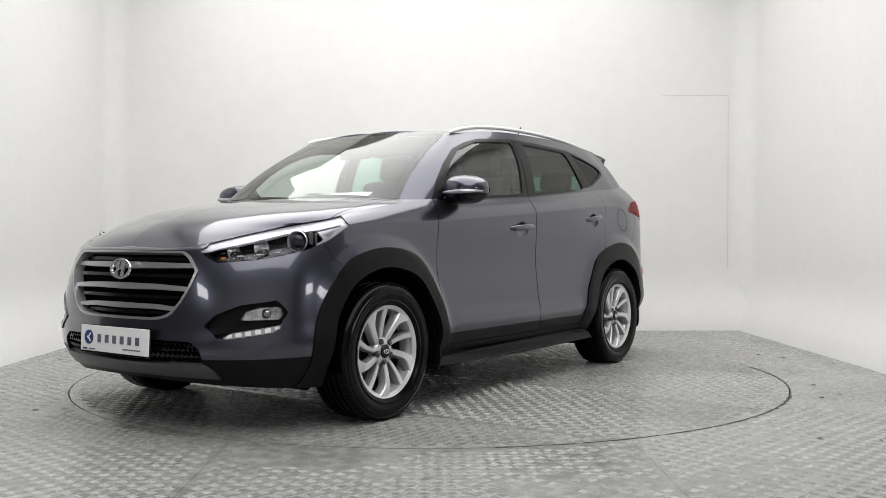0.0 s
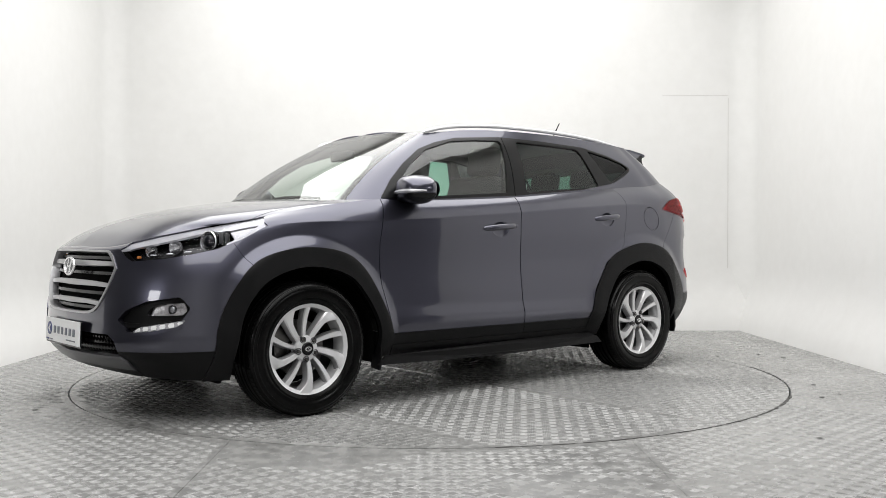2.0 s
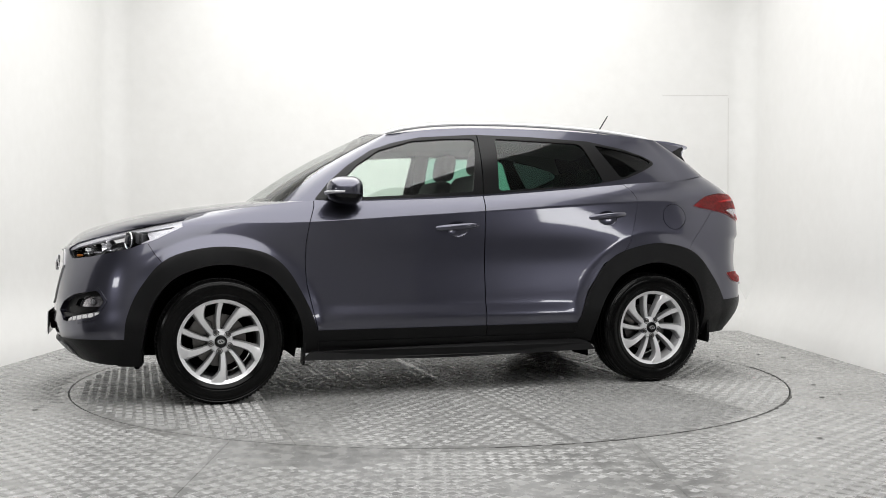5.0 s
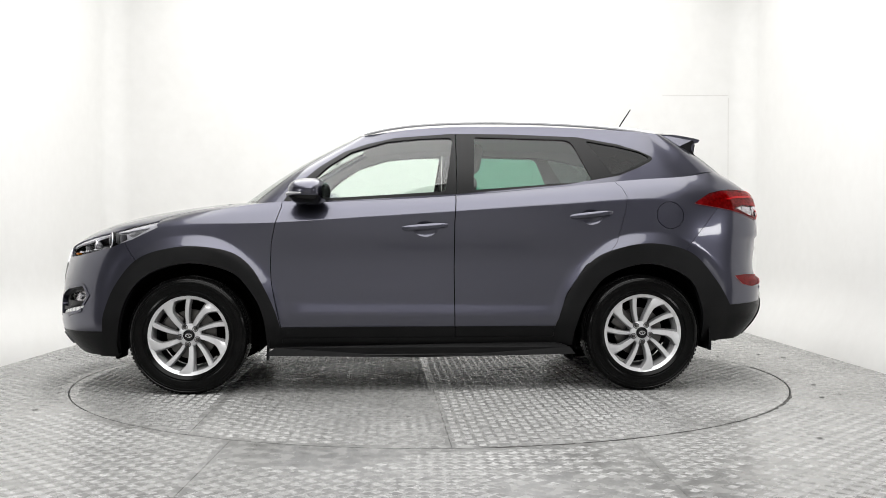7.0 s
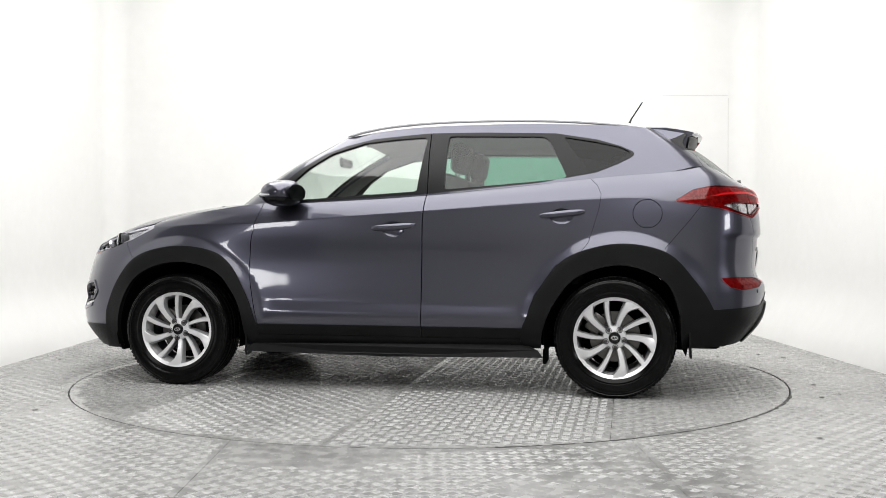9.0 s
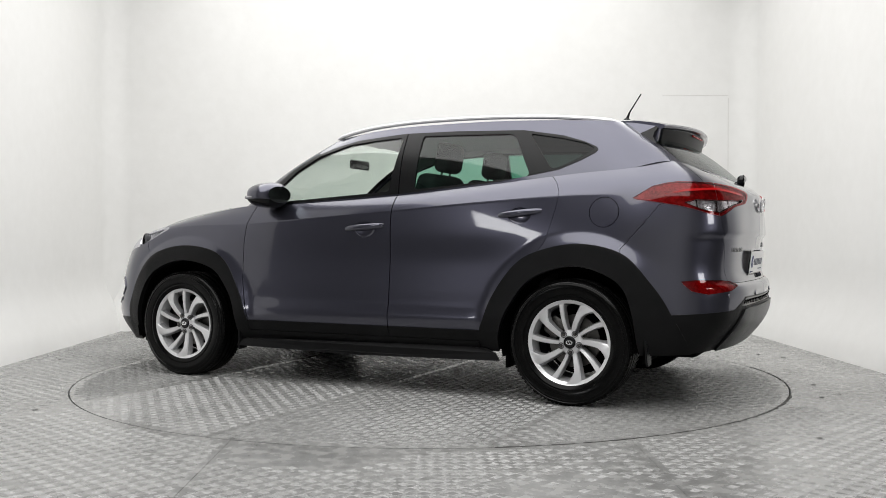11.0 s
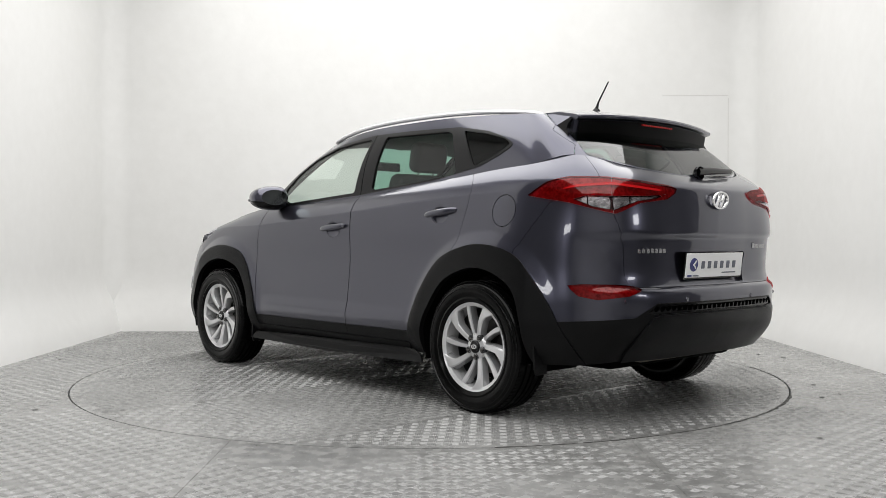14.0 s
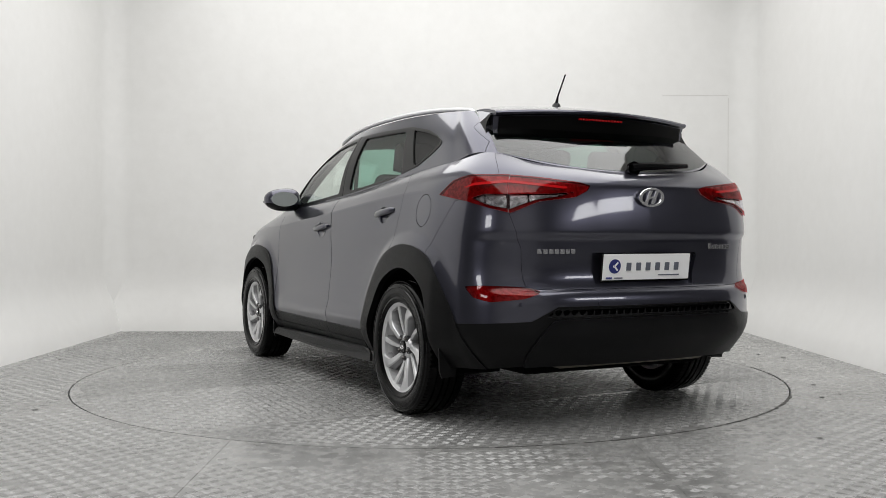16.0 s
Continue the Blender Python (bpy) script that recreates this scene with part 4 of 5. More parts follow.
mesh_net("honeycomb_net", m_comb, -.004, .045, .006, BLACK, rear_bumper)
mesh_part("plate_recess", panel_mesh("plate_recess", m_recess, both=True, lift=-.024, depth=-.024), PAINT, tailgate)

# greenhouse
DLO = [(.80, 1.128), (.79, 1.143), (.709, 1.236), (.594, 1.334), (.443, 1.431), (.306, 1.481), (.133, 1.521), (-.214, 1.547), (-.563, 1.545), (-.985, 1.531), (-1.229, 1.488), (-1.365, 1.445),
       (-1.435, 1.412), (-1.444, 1.396), (-1.43, 1.38), (-1.355, 1.341), (-1.228, 1.291), (-.892, 1.233), (-.244, 1.174), (.471, 1.132)]
GLASS_F = [(.634, 1.245), (.542, 1.336), (.398, 1.43), (.185, 1.495), (-.005, 1.513), (-.195, 1.521), (-.212, 1.505), (-.165, 1.20), (-.159, 1.188), (.471, 1.149), (.60, 1.142), (.655, 1.16), (.665, 1.20)]
GLASS_R = [(-.345, 1.525), (-.905, 1.512), (-.935, 1.50), (-.956, 1.478), (-1.054, 1.276), (-1.048, 1.258), (-1.032, 1.252), (-.345, 1.198), (-.333, 1.21)]
GLASS_Q = [(-1.032, 1.508), (-1.226, 1.473), (-1.364, 1.438), (-1.415, 1.412), (-1.42, 1.398), (-1.338, 1.352), (-1.218, 1.301), (-1.185, 1.296)]
m_dlo, green = split(green, np.where(green[0][:, 6] > 2.6, outline(DLO, xz(green)), .5))
m_ws, green = split(green, np.where(green[0][:, 6] < 3.2, np.maximum(green[0][:, 1] - (.700 - (green[0][:, 2] - 1.12) * .34), green[0][:, 2] - 1.65), .5))
m_rg, green = split(green, np.where(green[0][:, 6] > 8.6, np.maximum(green[0][:, 1] - (.655 - (green[0][:, 2] - 1.30) * .25), 1.232 + .16 * (green[0][:, 1] / .66) ** 2.5 * .55 - green[0][:, 2] + .0), .5))
side_frame, rear_frame = split(green, green[0][:, 6] - 7.6)
m_gate_top, m_c = split(rear_frame, outline([(-1.60, 1.6), (-1.66, 1.46), (-1.80, 1.375), (-1.845, 1.30), (-1.845, 1.0), (-2.6, 1.0), (-2.6, 1.8), (-1.6, 1.8)], xz(rear_frame)))
pair_parts("roof_pillar", side_frame, PAINT, car, depth=.02)
pair_parts("rear_pillar", m_c, PAINT, quarters, depth=.012)
mesh_part("window_surround", panel_mesh("window_surround", split(m_gate_top, outline([(-1.602, 1.6), (-1.662, 1.46), (-1.802, 1.375), (-1.847, 1.30), (-1.847, 1.0), (-2.6, 1.0), (-2.6, 1.8), (-1.602, 1.8)], xz(m_gate_top)))[0], both=True, depth=.012), PAINT, tailgate)
g_f, frame_rest = keep(m_dlo, GLASS_F, xz)
g_r, frame_rest = keep(frame_rest, GLASS_R, xz)
g_q, frame_rest = keep(frame_rest, GLASS_Q, xz)
fr_f, fr_r = split(frame_rest, -.232 - frame_rest[0][:, 0])
pair_parts("window_frame", split(fr_f, -.229 - fr_f[0][:, 0])[0], BLACK_TRIM, doors_f, "satin black window frame", lift=.003, depth=.02)
pair_parts("window_frame", split(fr_r, fr_r[0][:, 0] + .235)[0], BLACK_TRIM, doors_r, "satin black window frame", lift=.003, depth=.02)
for nm, m, mat, pa in (("window", g_f, GLASS, doors_f), ("window", g_r, GLASS_REAR, doors_r), ("quarter_window", g_q, GLASS_DARK, quarters)):
    for ob in pair_parts(nm, m, mat, pa, "green tinted glass" if mat is GLASS else "dark tinted glass", lift=-.004, depth=0):
        ob.visible_shadow = False
ws = mesh_part("windscreen", panel_mesh("windscreen", m_ws, both=True, lift=.001, depth=0), GLASS_SCREEN, car, "clear windscreen")
rw = mesh_part("rear_window", panel_mesh("rear_window", m_rg, both=True, lift=.001, depth=0), BACK_GLASS, tailgate, "dark tinted rear window")
ws.visible_shadow = rw.visible_shadow = False
edge_ws = split(m_ws, -(m_ws[0][:, 1] - (.700 - (m_ws[0][:, 2] - 1.12) * .34) + .035))[0]
pair_parts("screen_border", edge_ws, MATT, ws, lift=-.003, depth=0)
pair_parts("headlining", side_frame, LINING, car, lift=-.035, depth=0)
mesh_part("headlining", panel_mesh("headlining", roof, both=True, lift=-.035, depth=0), LINING, car, "pale roof lining")
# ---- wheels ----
# darker copy of the silver alloy: shade painted onto the spoke flanks
ALLOY_SHADED = material("shaded_alloy_flank", (.32, .32, .325), .38, .5)


def wheel_at(x, sg, angle):
    w = new("wheel")
    w.parent = car
    w.location = (x, .812 * sg, .343)
    if sg < 0:
        w.rotation_euler = (0, 0, math.pi)
    part("tyre", lathe([(.218, .085), (.226, .100), (.236, .109), (.252, .117), (.262, .1145), (.266, .1165), (.300, .121), (.318, .117), (.333, .104), (.3405, .090), (.341, .088),
                        (.3445, .062), (.338, .060), (.338, .052), (.345, .050), (.345, .022), (.338, .020), (.338, .012), (.346, .010), (.346, -.010), (.338, -.012), (.338, -.020), (.345, -.022),
                        (.345, -.050), (.338, -.052), (.338, -.060), (.3445, -.062), (.341, -.09), (.333, -.105), (.300, -.118), (.236, -.105), (.218, -.09)], 120), RUBBER, w)
    part("sidewall_rib", lathe([(.306, .118), (.3085, .1225), (.311, .1225), (.3135, .117)], 96), TYRE_GLOSS, w)
    part("sidewall_rib", lathe([(.3215, .1135), (.324, .1150), (.3265, .1135), (.3285, .107)], 96), TYRE_GLOSS, w)
    bm = bmesh.new()
    for k in range(90):
        for row, y0, y1 in ((0, .064, .097), (1, -.097, -.064)):
            a = 2 * math.pi * (k + .5 * row) / 90
            box(.014, y1 - y0, .004, (0, 0, 0), 0, bm=bm)
            vs = list(bm.verts)[-8:]
            m = Matrix.Rotation(a, 4, "Y") @ Matrix.Translation((0, .5 * (y0 + y1), .3412))
            bmesh.ops.transform(bm, matrix=m, verts=vs)
    tagged(part("tread_block", bm, RUBBER, w), kind="stuff")
    part("rim", lathe([(.212, .078), (.2125, .095), (.226, .102), (.237, .108), (.2385, .104), (.236, .098), (.226, .090), (.216, .070), (.205, .02), (.200, -.09), (.215, -.10)], 96), ALLOY, w, "bright silver alloy rim")
    part("rim_barrel", lathe([(.199, .02), (.196, -.085)], 64), ALLOY_DARK, w)
    for k in range(10):
        wide = k % 2 == 0
        bm = bmesh.new()
        base = -angle - 36 * k 
        rows = []
        n = 9
        for i in range(n):
            s = i / (n - 1)
            r = .045 + s * .178
            flare = .028 * max(0, (s - .62) / .38) ** 1.5 if wide else 0
            th = radians(base - (11 if wide else 12) * s) - flare * .8 / r
            half = (.0140 + .0095 * s + flare) if wide else (.0105 + .0070 * s)
            dep = .074 + .028 * math.sin(math.pi * .5 * s) if wide else .066 + .030 * s
            c = Vector((r * math.sin(th), 0, r * math.cos(th)))
            t = Vector((math.cos(th), 0, -math.sin(th)))
            prof = ((-1.25, dep - .045), (-1.0, dep - .006), (-.82, dep), (.55, dep - .002), (.8, dep - .010), (1.15, dep - .045))
            rows.append([bm.verts.new(c + t * half * q + Vector((0, y, 0))) for q, y in prof])
        for a, b in zip(rows, rows[1:]):
            # side faces take the darker copy, so their shade is in the colour
            for j in range(5):
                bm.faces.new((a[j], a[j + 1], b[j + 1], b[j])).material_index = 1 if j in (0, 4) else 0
            bm.faces.new((a[5], a[0], b[0], b[5])).material_index = 1
        bm.faces.new(rows[0])
        bm.faces.new(rows[-1])
        part("spoke", bm, ALLOY, w).data.materials.append(ALLOY_SHADED)
    part("hub", lathe([(.066, .03), (.068, .066), (.060, .078), (.036, .084), (.034, .080), (.001, .080)], 48), ALLOY, w)
    part("centre_cap", lathe([(.033, .07), (.033, .088), (.029, .092), (.001, .093)], 32), BLACK, w, "gloss black centre cap")
    bm = lathe([(.020, .0925), (.019, .096), (.014, .096), (.013, .0925)], 28)
    bm.transform(Matrix.Diagonal((1, 1, .62, 1)))
    plate_of([(-.007, -.008), (-.003, -.008), (.007, .008), (.003, .008)], lambda a, b, d: (a, .0955 + d, b), .003, bm)
    part("cap_emblem", bm, CHROME, w, "chrome oval emblem")
    for k in range(5):
        a = radians(-angle - 72 * k - 20)
        part("wheel_nut", lathe([(.0105, .06), (.0105, .088), (.007, .094), (.001, .094)], 6, at=(.053 * math.sin(a), 0, .053 * math.cos(a))), STEEL, w)
        part("nut_recess", lathe([(.017, .06), (.0175, .0835), (.0135, .0835), (.0125, .070)], 16, at=(.053 * math.sin(a), 0, .053 * math.cos(a))), ALLOY_DARK, w)
    part("brake_disc", lathe([(.001, .02), (.075, .02), (.078, .0), (.145, .0), (.145, -.022), (.001, -.022)], 48), STEEL, w, "bare steel brake disc")
    part("brake_caliper", box(.10, .075, .115, (.105, -.01, .075), .014, rot=Matrix.Rotation(radians(-35), 4, "Y")), STEEL, w)
    part("wheel_back", lathe([(.19, -.08), (.02, -.08)], 32), MATT, w)
    return w


for x, ang in ((1.335, 24), (-1.335, 12)):
    for sg in (1, -1):
        wheel_at(x, sg, ang)

# wheel housings, floor pan and running gear
for x0, arch in ((1.335, .415), (-1.335, .405)):
    for s in (1, -1):
        bm = bmesh.new()
        rows = []
        for k in range(25):
            a = math.pi * (k / 24 * 1.16 - .08)
            q = (x0 + arch * math.cos(a), .345 + arch * math.sin(a))
            rows.append([bm.verts.new((q[0], s * y, max(q[1], .22))) for y in (.895, .55)])
        for a, b in zip(rows, rows[1:]):
            bm.faces.new((a[0], a[1], b[1], b[0]))
        bm.faces.new([r[1] for r in rows])
        part("wheel_housing", bm, MATT, car)
part("floor_pan", box(3.9, 1.1, .10, (0, 0, .30), .03), MATT, car)
part("floor_pan", box(1.74, 1.66, .10, (0, 0, .31), .03), MATT, car)
part("rear_floor", box(.42, 1.3, .10, (-1.86, 0, .40), .03), MATT, car)
part("silencer", box(.24, .95, .13, (-1.93, -.05, .345), .05, 3), material("dull_exhaust_steel", (.30, .27, .23), .45, .8), car, "dull steel exhaust silencer")
part("tailpipe", tube([(-1.90, .44, .34), (-1.97, .48, .335), (-2.02, .495, .325)], .022, 16), STEEL, car)
part("rear_axle", tube([(-1.33, .68, .30), (-1.30, 0, .26), (-1.33, -.68, .30)], .045, 10), MATT, car)
part("front_axle", tube([(1.33, .68, .28), (1.30, 0, .25), (1.33, -.68, .28)], .05, 10), MATT, car)
for s in (1, -1):
    part("rear_deflector", box(.02, .20, .09, (-.93, s * .70, .215), .006), MATT, car)
    P = LOWER.reshape(-1, 3)
    edge = [(.90, .222), (.84, .268), (.4, .276), (-.70, .290), (-.84, .284), (-.90, .262), (-.93, .222), (0, .205)]
    bm = plate_of(edge, lambda a, b, d, s=s: (a, s * (P[np.argmin((P[:, 0] - a) ** 2 + (P[:, 2] - .25) ** 2), 1] + .020 + .32 * (.29 - b) + d), b), .012)
    part("sill_moulding", bm, PLASTIC, car, "black plastic lower sill moulding", smooth=False)
for x, y, h, lean in ((.865, .845, .17, .10), (-1.752, .835, .13, .05)):
    for s in (1, -1):
        bm = plate_of([(-.14, 0), (.14, 0), (.135, -h), (.10, -h - .035), (-.11, -h - .03), (-.135, -h + .02)],
                      lambda a, b, d, s=s, x=x, y=y: (x + (lean * b - d if x < 0 else -lean * b * .6 - d), s * (y + a * .34 + .02), .40 + b), .012)
        part("mudflap", bm, PLASTIC, car, "black rubber mudflap")
for s in (1, -1):
    part("front_deflector", box(.03, .18, .06, (1.77, s * .70, .225), .01), MATT, car)

# ---- mirrors, handles, rails, spoiler, wipers ----
def mirror(door, s):
    bm = bmesh.new()
    bmesh.ops.create_uvsphere(bm, u_segments=40, v_segments=24, radius=1)
    for v in bm.verts:
        x, y, z = v.co
        k = 1.0 - .18 * y
        v.co = (.122 * (abs(x) ** .7) * (1 if x > 0 else -.7), .125 * (abs(y) ** .8) * (1 if y > 0 else -1), .078 * k * (abs(z) ** .8) * (1 if z > 0 else -1))
    bm.transform(Matrix.Translation((.632, .925, 1.180)) @ Matrix.Rotation(radians(-14), 4, "Z"))
    if s < 0:
        bm.transform(Matrix.Diagonal((1, -1, 1, 1)))
    part("door_mirror", bm, PAINT, door, "slate grey door mirror")
    low_half = bmesh.new()
    bmesh.ops.create_uvsphere(low_half, u_segments=40, v_segments=20, radius=1)
    bmesh.ops.delete(low_half, geom=[v for v in low_half.verts if v.co.z > -.22], context="VERTS")
    for v in low_half.verts:
        x, y, z = v.co
        v.co = (.124 * (abs(x) ** .7) * (1 if x > 0 else -.71), .127 * (abs(y) ** .8) * (1 if y > 0 else -1), .081 * (1 - .18 * y) * (abs(z) ** .8) * -1)
    low_half.transform(Matrix.Translation((.632, .925, 1.180)) @ Matrix.Rotation(radians(-14), 4, "Z"))
    if s < 0:
        low_half.transform(Matrix.Diagonal((1, -1, 1, 1)))
    part("mirror_base", low_half, BLACK, door, "gloss black mirror underside")
    pts = []
    for k in range(15):
        a = radians(-62 + 150 * k / 14)
        x, y = math.cos(a), math.sin(a)
        q = Matrix.Rotation(radians(-14), 4, "Z") @ Vector((.125 * abs(x) ** .7 * (1 if x > 0 else -.7), .128 * (abs(y) ** .8) * (1 if y > 0 else -1), 0))
        pts.append((.632 + q.x, s * (.925 + q.y), 1.160 + .006 * k / 14))
    part("repeater", tube(pts, [.005 + .007 * math.sin(math.pi * (k / 14) ** 1.3) for k in range(15)], 8), LENS_WHITE, door, "white indicator strip")
    part("mirror_foot", tube([(.66, s * .775, 1.135), (.65, s * .83, 1.128), (.63, s * .88, 1.133)], [.032, .026, .03], 12, flat=1.6), BLACK, door)
    part("mirror_glass", lathe([(.058, 0), (.03, 0), (.001, 0)], 32, "X", at=(0, 0, 0)), MIRROR_GLASS, door).matrix_local = Matrix.Translation((.540, s * .936, 1.180)) @ Matrix.Rotation(radians(-14 * s), 4, "Z") @ Matrix.Diagonal((1, 1.55, .88, 1))


def handle(door, s, x0, x1, z0, z1, y):
    pts = [(x0 + (x1 - x0) * k / 10, s * (y + .022 * math.sin(math.pi * k / 10) ** .5), z0 + (z1 - z0) * k / 10) for k in range(11)]
    part("door_handle", tube(pts, [.011 + .007 * math.sin(math.pi * k / 10) ** .4 for k in range(11)], 12, flat=.7), PAINT, door, "body-coloured pull handle")
    bm = bmesh.new()
    bmesh.ops.create_uvsphere(bm, u_segments=32, v_segments=16, radius=1)
    bmesh.ops.delete(bm, geom=[v for v in bm.verts if v.co.y * s > .05], context="VERTS")
    c = CUP_F if x0 > -.5 else CUP_R
    bm.transform(Matrix.Translation((c[0], s * (y + .003), c[1])) @ Matrix.Diagonal((.073, .0125, .051, 1)))
    part("handle_cup", bm, PAINT, door)


for door, s in zip(doors_f, (1, -1)):
    mirror(door, s)
    handle(door, s, .095, -.170, .966, .985, .874)
    part("lock_cap", box(.04, .012, .02, (-.155, s * .888, .984), .005), PAINT, door)
for door, s in zip(doors_r, (1, -1)):
    handle(door, s, -.905, -1.163, 1.035, 1.060, .866)
for s in (1, -1):
    xs = [.33, .28, .18, .0, -.3, -.7, -1.05, -1.3, -1.45, -1.52]
    zs = [1.548, 1.564, 1.586, 1.610, 1.626, 1.627, 1.614, 1.593, 1.574, 1.560]
    ys = [.585, .588, .592, .60, .607, .605, .598, .588, .578, .572]
    P = spline(list(zip(xs, [s * y for y in ys], zs)), range(10), np.linspace(0, 9, 46))
    part("roof_rail", tube([tuple(q) for q in P.tolist()], [.004 + .009 * min(1, min(k, 45 - k) / 4) for k in range(46)], 10, flat=1.2), RAIL, car, "satin silver roof rail")

# tailgate spoiler: a wing with a dark underside
def spoiler():
    bm = bmesh.new()
    n = 41
    rows, dark = [], []
    for k in range(n):
        y = -.606 + 1.212 * k / (n - 1)
        e = abs(y) / .64
        front, zr = -1.475 - .06 * e ** 2, 1.614 - .046 * e ** 2 - .012 * e ** 8
        back, zb = -1.875 + .105 * e ** 2, 1.550 - .022 * e ** 2
        gx, gz = -1.838 + .085 * e ** 2, 1.418 - .01 * e ** 2
        prof = ((front, zr), (front - .10, zr - .004), (.5 * (front + back) - .03, .5 * (zr + zb) + .004), (back + .03, zb + .008), (back + .004, zb), (back, zb - .008), (back + .006, zb - .018),
                (back + .03, zb - .024), (gx + .03, gz), (-1.60, 1.47 - .02 * e), (front, zr - .035))
        rows.append([bm.verts.new((a, y * (1 - .05 * max(0, min(1, (a + 1.80) / .25))), b)) for a, b in prof])
        if abs(y) < .60:
            dark.append([(back + .026, y, zb - .0265), (.5 * (back + gx) + .022, y, .5 * (zb + gz)), (gx + .022, y, gz - .004)])
    m = len(rows[0])
    for a, b in zip(rows, rows[1:]):
        for j in range(m):
            bm.faces.new((a[j], a[(j + 1) % m], b[(j + 1) % m], b[j]))
    bm.faces.new(rows[0])
    bm.faces.new(rows[-1])
    body = part("spoiler", bm, PAINT, tailgate, "slate grey roof spoiler", angle=.5)
    bm = bmesh.new()
    rows = [[bm.verts.new(q) for q in r] for r in dark]
    for a, b in zip(rows, rows[1:]):
        for j in range(2):
            bm.faces.new((a[j], a[j + 1], b[j + 1], b[j]))
    part("spoiler_underside", bm, LAMP_BLACK, body, "gloss black spoiler underside")
    return body


wing = spoiler()
for k in range(14):
    part("brake_light_cell", box(.012, .016, .010, (-1.846, -.105 + .0195 * k, 1.508), .003), RED_BRIGHT, wing, "red high brake light")
for s in (1, -1):
    side = plate_of([(-1.523, 1.558), (-1.529, 1.522), (-1.605, 1.470), (-1.68, 1.500), (-1.735, 1.526), (-1.786, 1.522), (-1.781, 1.532), (-1.744, 1.537), (-1.656, 1.547)],
                    lambda a, b, d, s=s: (a, s * (.628 - .55 * (b - 1.47) + d), b), .045)
    part("spoiler_end", side, PAINT, wing, "slate grey spoiler end", smooth=False)
    fin = plate_of([(-1.605, 1.468), (-1.681, 1.422), (-1.769, 1.378), (-1.738, 1.434), (-1.721, 1.466), (-1.727, 1.492), (-1.745, 1.513), (-1.735, 1.5245), (-1.68, 1.4985)],
                   lambda a, b, d, s=s: (a, s * (.625 - .28 * (b - 1.47) + d), b), .045)
    part("spoiler_fin", fin, BLACK, wing, "gloss black spoiler fin", smooth=False)
part("aerial", tube([(-1.415, 0, 1.655), (-1.428, 0, 1.69), (-1.50, 0, 1.80)], [.010, .005, .004], 8), BLACK, car, "black whip aerial")
part("aerial_base", lathe([(.026, -.012), (.022, .006), (.012, .016), (.001, .018)], 20, "Z", at=(-1.412, 0, 1.640)), BLACK, car)
part("rear_wiper", tube([(-2.105, .03, 1.252), (-2.10, -.10, 1.262), (-2.06, -.36, 1.275)], [.022, .020, .012], 10, flat=.7), BLACK, tailgate, "black rear wiper")
part("wiper_boss", lathe([(.036, 0), (.034, .02), (.022, .034), (.001, .036)], 24, "X", at=(-2.115, .02, 1.245)), BLACK, tailgate)
for y0, y1 in ((.52, -.10), (.0, -.58)):
    pts = [(1.085 - .09 * abs(.5 - k / 8) - .02, y0 + (y1 - y0) * k / 8, 1.132 + .012 * math.sin(math.pi * k / 8)) for k in range(9)]
    part("windscreen_wiper", tube(pts, .009, 8), BLACK, car, "black windscreen wiper")
part("scuttle", box(.16, 1.36, .03, (1.07, 0, 1.098), .012), PLASTIC, car, "black plastic scuttle panel")

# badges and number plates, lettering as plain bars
def oval_badge(name, parent, x, z, r, front):
    d = 1 if front else -1
    bm = lathe([(r * .92, 0), (r, .006), (r * .97, .012), (r * .80, .012), (r * .76, .004), (r * .78, 0)], 48, "X")
    for x0, x1, k in ((-.42, -.10, .0112), (.10, .42, .0106)):
        plate_of([((x0 - .10) * r, -.70 * r), ((x0 + .10) * r, -.70 * r), ((x1 + .10) * r, .70 * r), ((x1 - .10) * r, .70 * r)], lambda a, b, d, k=k: (k + d, a, b), .008, bm)
    plate_of([(-.26 * r, -.20 * r), (.26 * r, .0 * r), (.26 * r, .20 * r), (-.26 * r, .0 * r)], lambda a, b, d: (.0100 + d, a, b), .007, bm)
    bm.transform(Matrix.Translation((x, 0, z)) @ Matrix.Rotation(radians(0 if front else 180), 4, "Z") @ Matrix.Rotation(radians(-6 if front else 8), 4, "Y") @ Matrix.Diagonal((1, 1, .62, 1)))
    part(name, bm, CHROME, parent, "chrome oval emblem")


oval_badge("badge", car, 2.218, .762, .080, True)
oval_badge("badge", tailgate, -2.212, 1.102, .075, False)


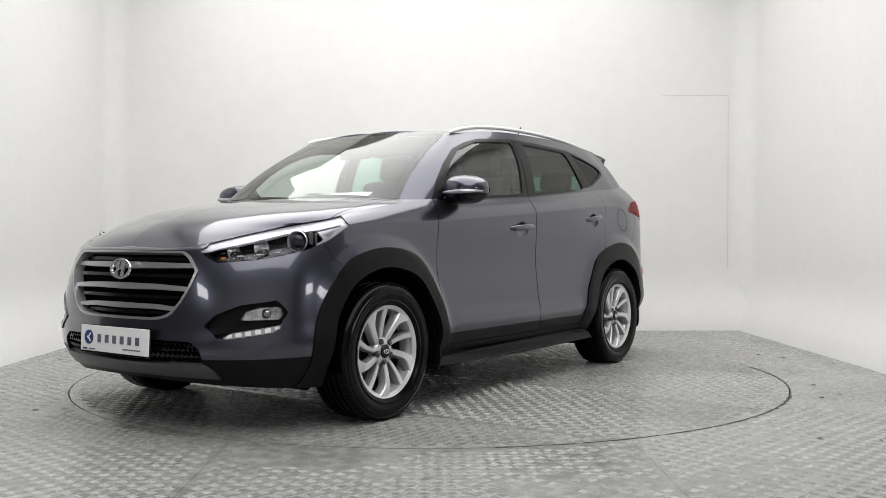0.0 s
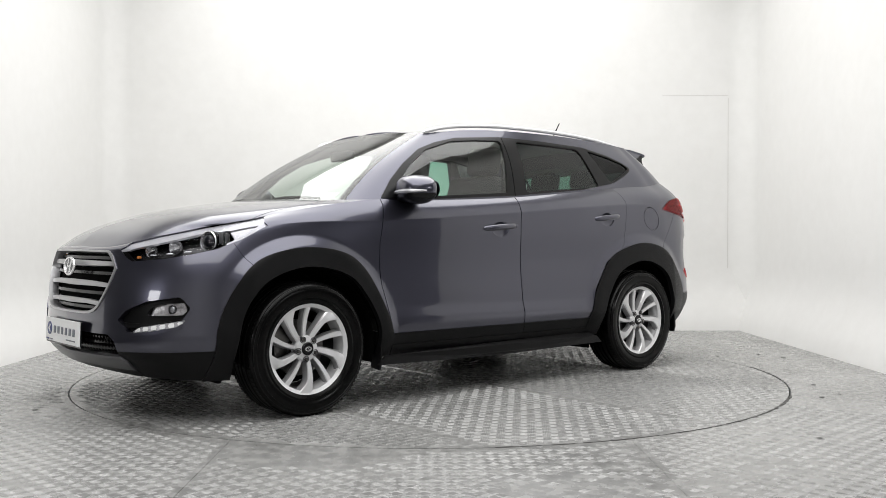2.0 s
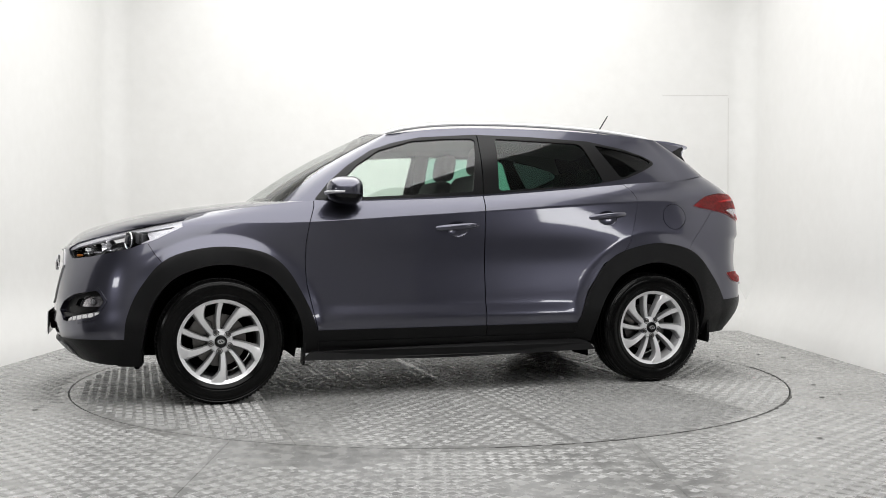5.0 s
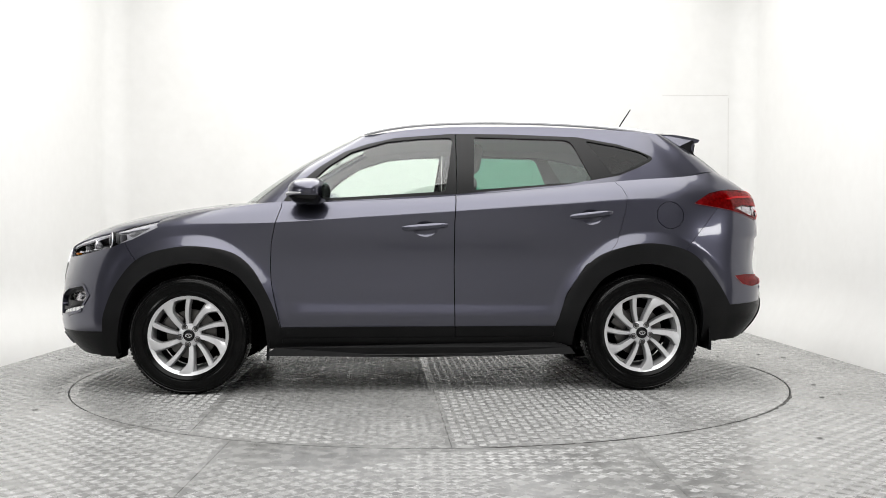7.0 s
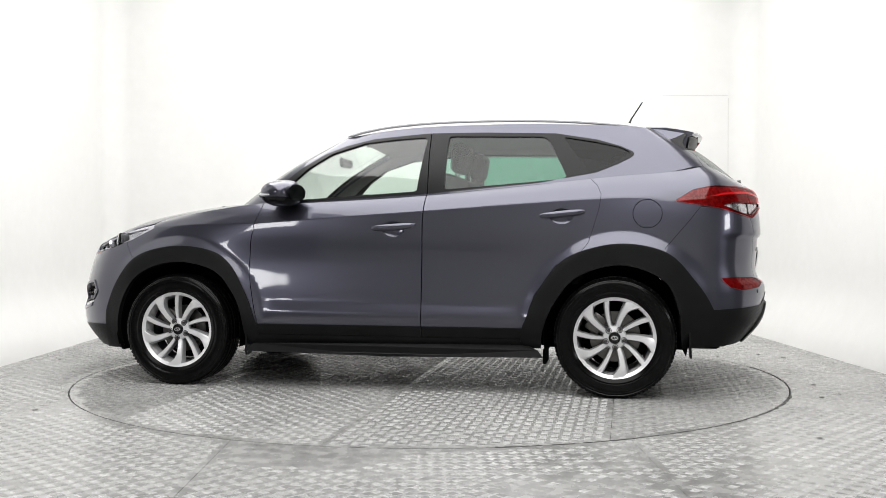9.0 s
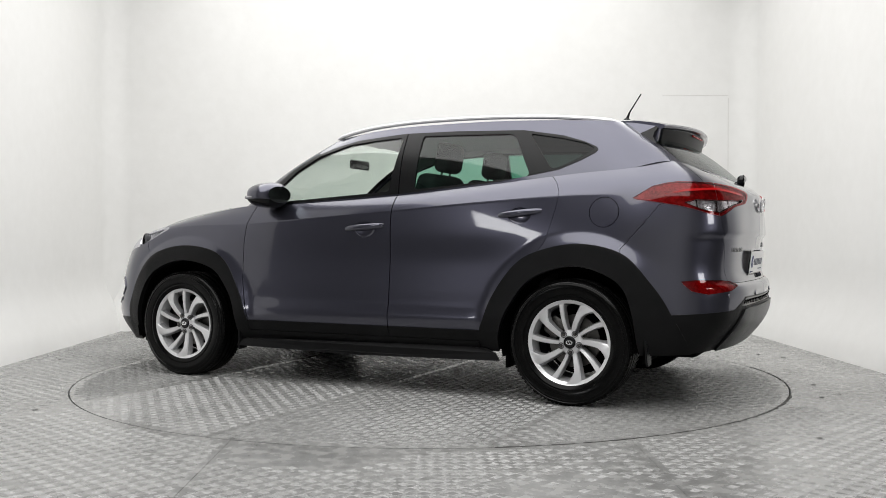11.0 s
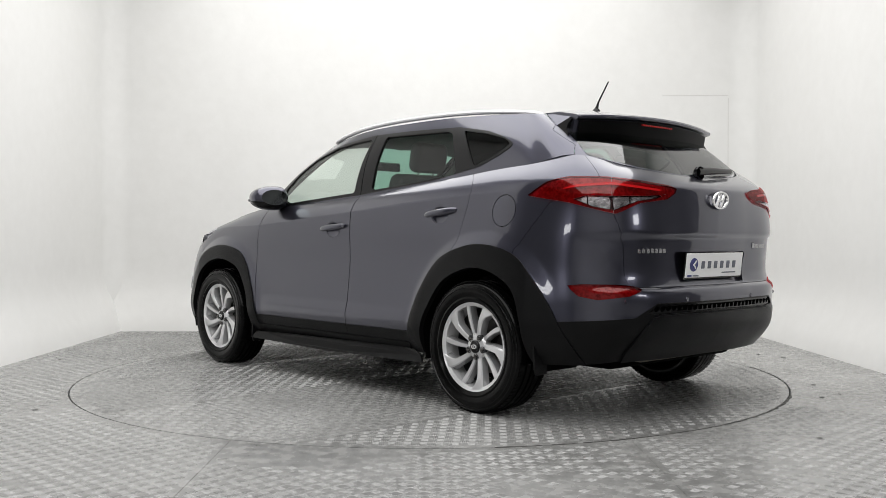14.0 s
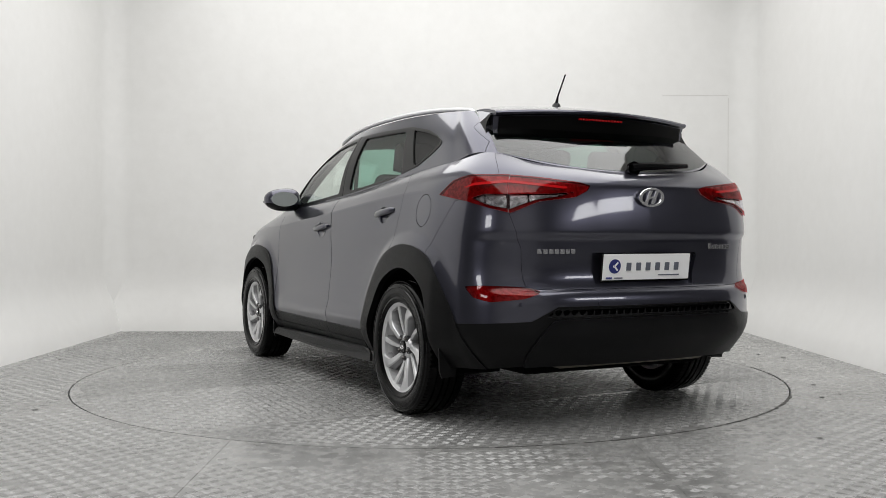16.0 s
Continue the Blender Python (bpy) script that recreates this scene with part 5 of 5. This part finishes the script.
def number_plate(parent, x, z, front, lean):
    d = 1 if front else -1
    m = Matrix.Translation((x, 0, z)) @ Matrix.Rotation(radians(0 if front else 180), 4, "Z") @ Matrix.Rotation(radians(lean), 4, "Y")

    def slab(name, sy, sz, y, zz, off, mat, pa, label=""):
        bm = box(.004, sy, sz, (off, y, zz), .0012, 1)
        bm.transform(m)
        return part(name, bm, mat, pa, label, smooth=False)

    slab("plate_holder", .536, .134, 0, -.004, -.006, BLACK, parent, "black plate holder")
    plate = slab("number_plate", .524, .124, 0, 0, 0, WHITE, parent, "white plate with navy disc and grey bars")
    bm = lathe([(.034, 0), (.034, .0045), (.001, .0045)], 40, "X", at=(0, -.195, .004))
    bm.transform(m)
    part("plate_disc", bm, NAVY, plate, "navy printed disc")
    bm = box(.002, .006, .010, (.0055, -.203, .004), 0)
    for rt in (.75, -.75):
        box(.002, .008, .026, (.0056, -.188, .004 + .010 * (1 if rt > 0 else -1)), 0, rot=Matrix.Rotation(-rt, 4, "X"), bm=bm)
    bm.transform(m)
    part("disc_mark", bm, WHITE, plate, smooth=False)
    for k in range(6):
        y = -.112 + .058 * k
        slab("print_bar", .028, .038, y, .002, .0030, GREYPRINT, plate)
    slab("print_bar", .13, .006, .135, -.040, .003, GREYPRINT, plate)
    slab("print_bar", .035, .009, -.225, -.052, .003, NAVY, plate)
    slab("print_bar", .05, .006, -.17, -.052, .003, GREYPRINT, plate)


number_plate(front_bumper, 2.262, .425, True, -2)
number_plate(tailgate, -2.186, .770, False, 7)
part("plate_mount", box(.05, .40, .10, (2.225, 0, .43), .01), MATT, front_bumper)


def tail_x(y, z):
    """How far back the outer skin lies at a place on the tail."""
    P = LOWER[:, 12 * NU:].reshape(-1, 3)
    return P[np.argmin((P[:, 1] - abs(y)) ** 2 + (P[:, 2] - z) ** 2), 0]


for k in range(7):
    y = .585 - .0285 * k
    part("badge_bar", box(.006, .0235, .022, (tail_x(y, .845) - .001, y, .845), .001, 1), SATIN, tailgate)
for k in range(6):
    y = -.415 - .026 * k
    part("badge_bar", box(.006, .0215, .030 if k == 0 else .021, (tail_x(y, .868) - .001, y, .868 - (0 if k == 0 else .004)), .001, 1), SATIN, tailgate)
for y in (.68, .30, -.30, -.68):
    part("parking_sensor", lathe([(.012, 0), (.011, -.006), (.001, -.006)], 16, "X", at=(tail_x(y, .605) + .002, y, .605)), PAINT, rear_bumper)

# ---- cabin ----


def seat(x, y):
    part("seat_cushion", box(.50, .50, .16, (x + .05, y, .72), .06, 4, Matrix.Rotation(radians(-8), 4, "Y")), FABRIC, car)
    part("seat_back", box(.15, .48, .60, (x - .26, y, 1.02), .06, 4, Matrix.Rotation(radians(-16), 4, "Y")), FABRIC, car, "black cloth seat back")
    part("head_restraint", box(.10, .27, .19, (x - .385, y, 1.415), .045, 4, Matrix.Rotation(radians(-10), 4, "Y")), FABRIC, car, "black cloth head restraint")
    for s in (1, -1):
        part("restraint_post", tube([(x - .34, y + .06 * s, 1.27), (x - .375, y + .06 * s, 1.36)], .007, 8), STEEL, car)


for y in (.37, -.37):
    seat(.02, y)
part("rear_bench", box(.50, 1.30, .18, (-.90, 0, .72), .06, 4), FABRIC, car)
part("rear_backrest", box(.16, 1.28, .56, (-1.22, 0, 1.0), .06, 4, Matrix.Rotation(radians(-20), 4, "Y")), FABRIC, car)
for y in (.40, 0, -.40):
    part("head_restraint", box(.10, .25, .14, (-1.345, y, 1.335), .04, 4, Matrix.Rotation(radians(-12), 4, "Y")), FABRIC, car, "black cloth head restraint")
part("parcel_shelf", box(.55, 1.2, .02, (-1.70, 0, 1.13), .006), FABRIC, car)
bm = bmesh.new()
rows = [[bm.verts.new(q) for q in ((1.02, y, 1.085), (.86, y, 1.115 - .02 * (y / .7) ** 2), (.66, y, 1.10 - .02 * (y / .7) ** 2), (.58, y, 1.05), (.60, y, .90), (.66, y, .70))] for y in np.linspace(-.76, .76, 21).tolist()]
for a, b in zip(rows, rows[1:]):
    for j in range(5):
        bm.faces.new((a[j], a[j + 1], b[j + 1], b[j]))
part("dashboard", bm, FABRIC, car, "dark grey dashboard")
bm = lathe([(.185, -.014), (.197, 0), (.185, .014), (.172, 0), (.185, -.014)], 48, "X")
box(.03, .20, .08, (0, 0, -.01), .02, bm=bm)
box(.02, .36, .035, (0, 0, .0), .01, bm=bm)
bm.transform(Matrix.Translation((.43, -.37, 1.02)) @ Matrix.Rotation(radians(22), 4, "Y"))
part("steering_wheel", bm, FABRIC, car, "black steering wheel")
part("rear_view_mirror", box(.03, .24, .065, (.52, 0, 1.43), .014, 3), BLACK, car)
part("price_sheet", box(.22, .30, .003, (.87, .20, 1.125), 0, rot=Matrix.Rotation(radians(28), 4, "Y")), WHITE, car, "white paper sheet on the dashboard")
for s in (1, -1):
    part("belt_strap", tube([(-.22, s * .70, 1.40), (-.21, s * .72, 1.0), (-.20, s * .70, .62)], .018, 6, flat=.2), FABRIC, car)


# ---- motion: the table turns the car steadily ----
def motions():
    rows_car, rows_disc = [], []
    for k in range(17):
        turn = 53.84 - 7.26 * k - .0045 * k * k + 180
        spin = pose(0, 0, 0, 0, 0, turn)
        rows_car.append((float(k), spin @ Matrix.Translation((0.1105, -0.1247, 0))))
        rows_disc.append((float(k), spin))
    walk(car, rows_car)
    walk(turntable, rows_disc)


motions()
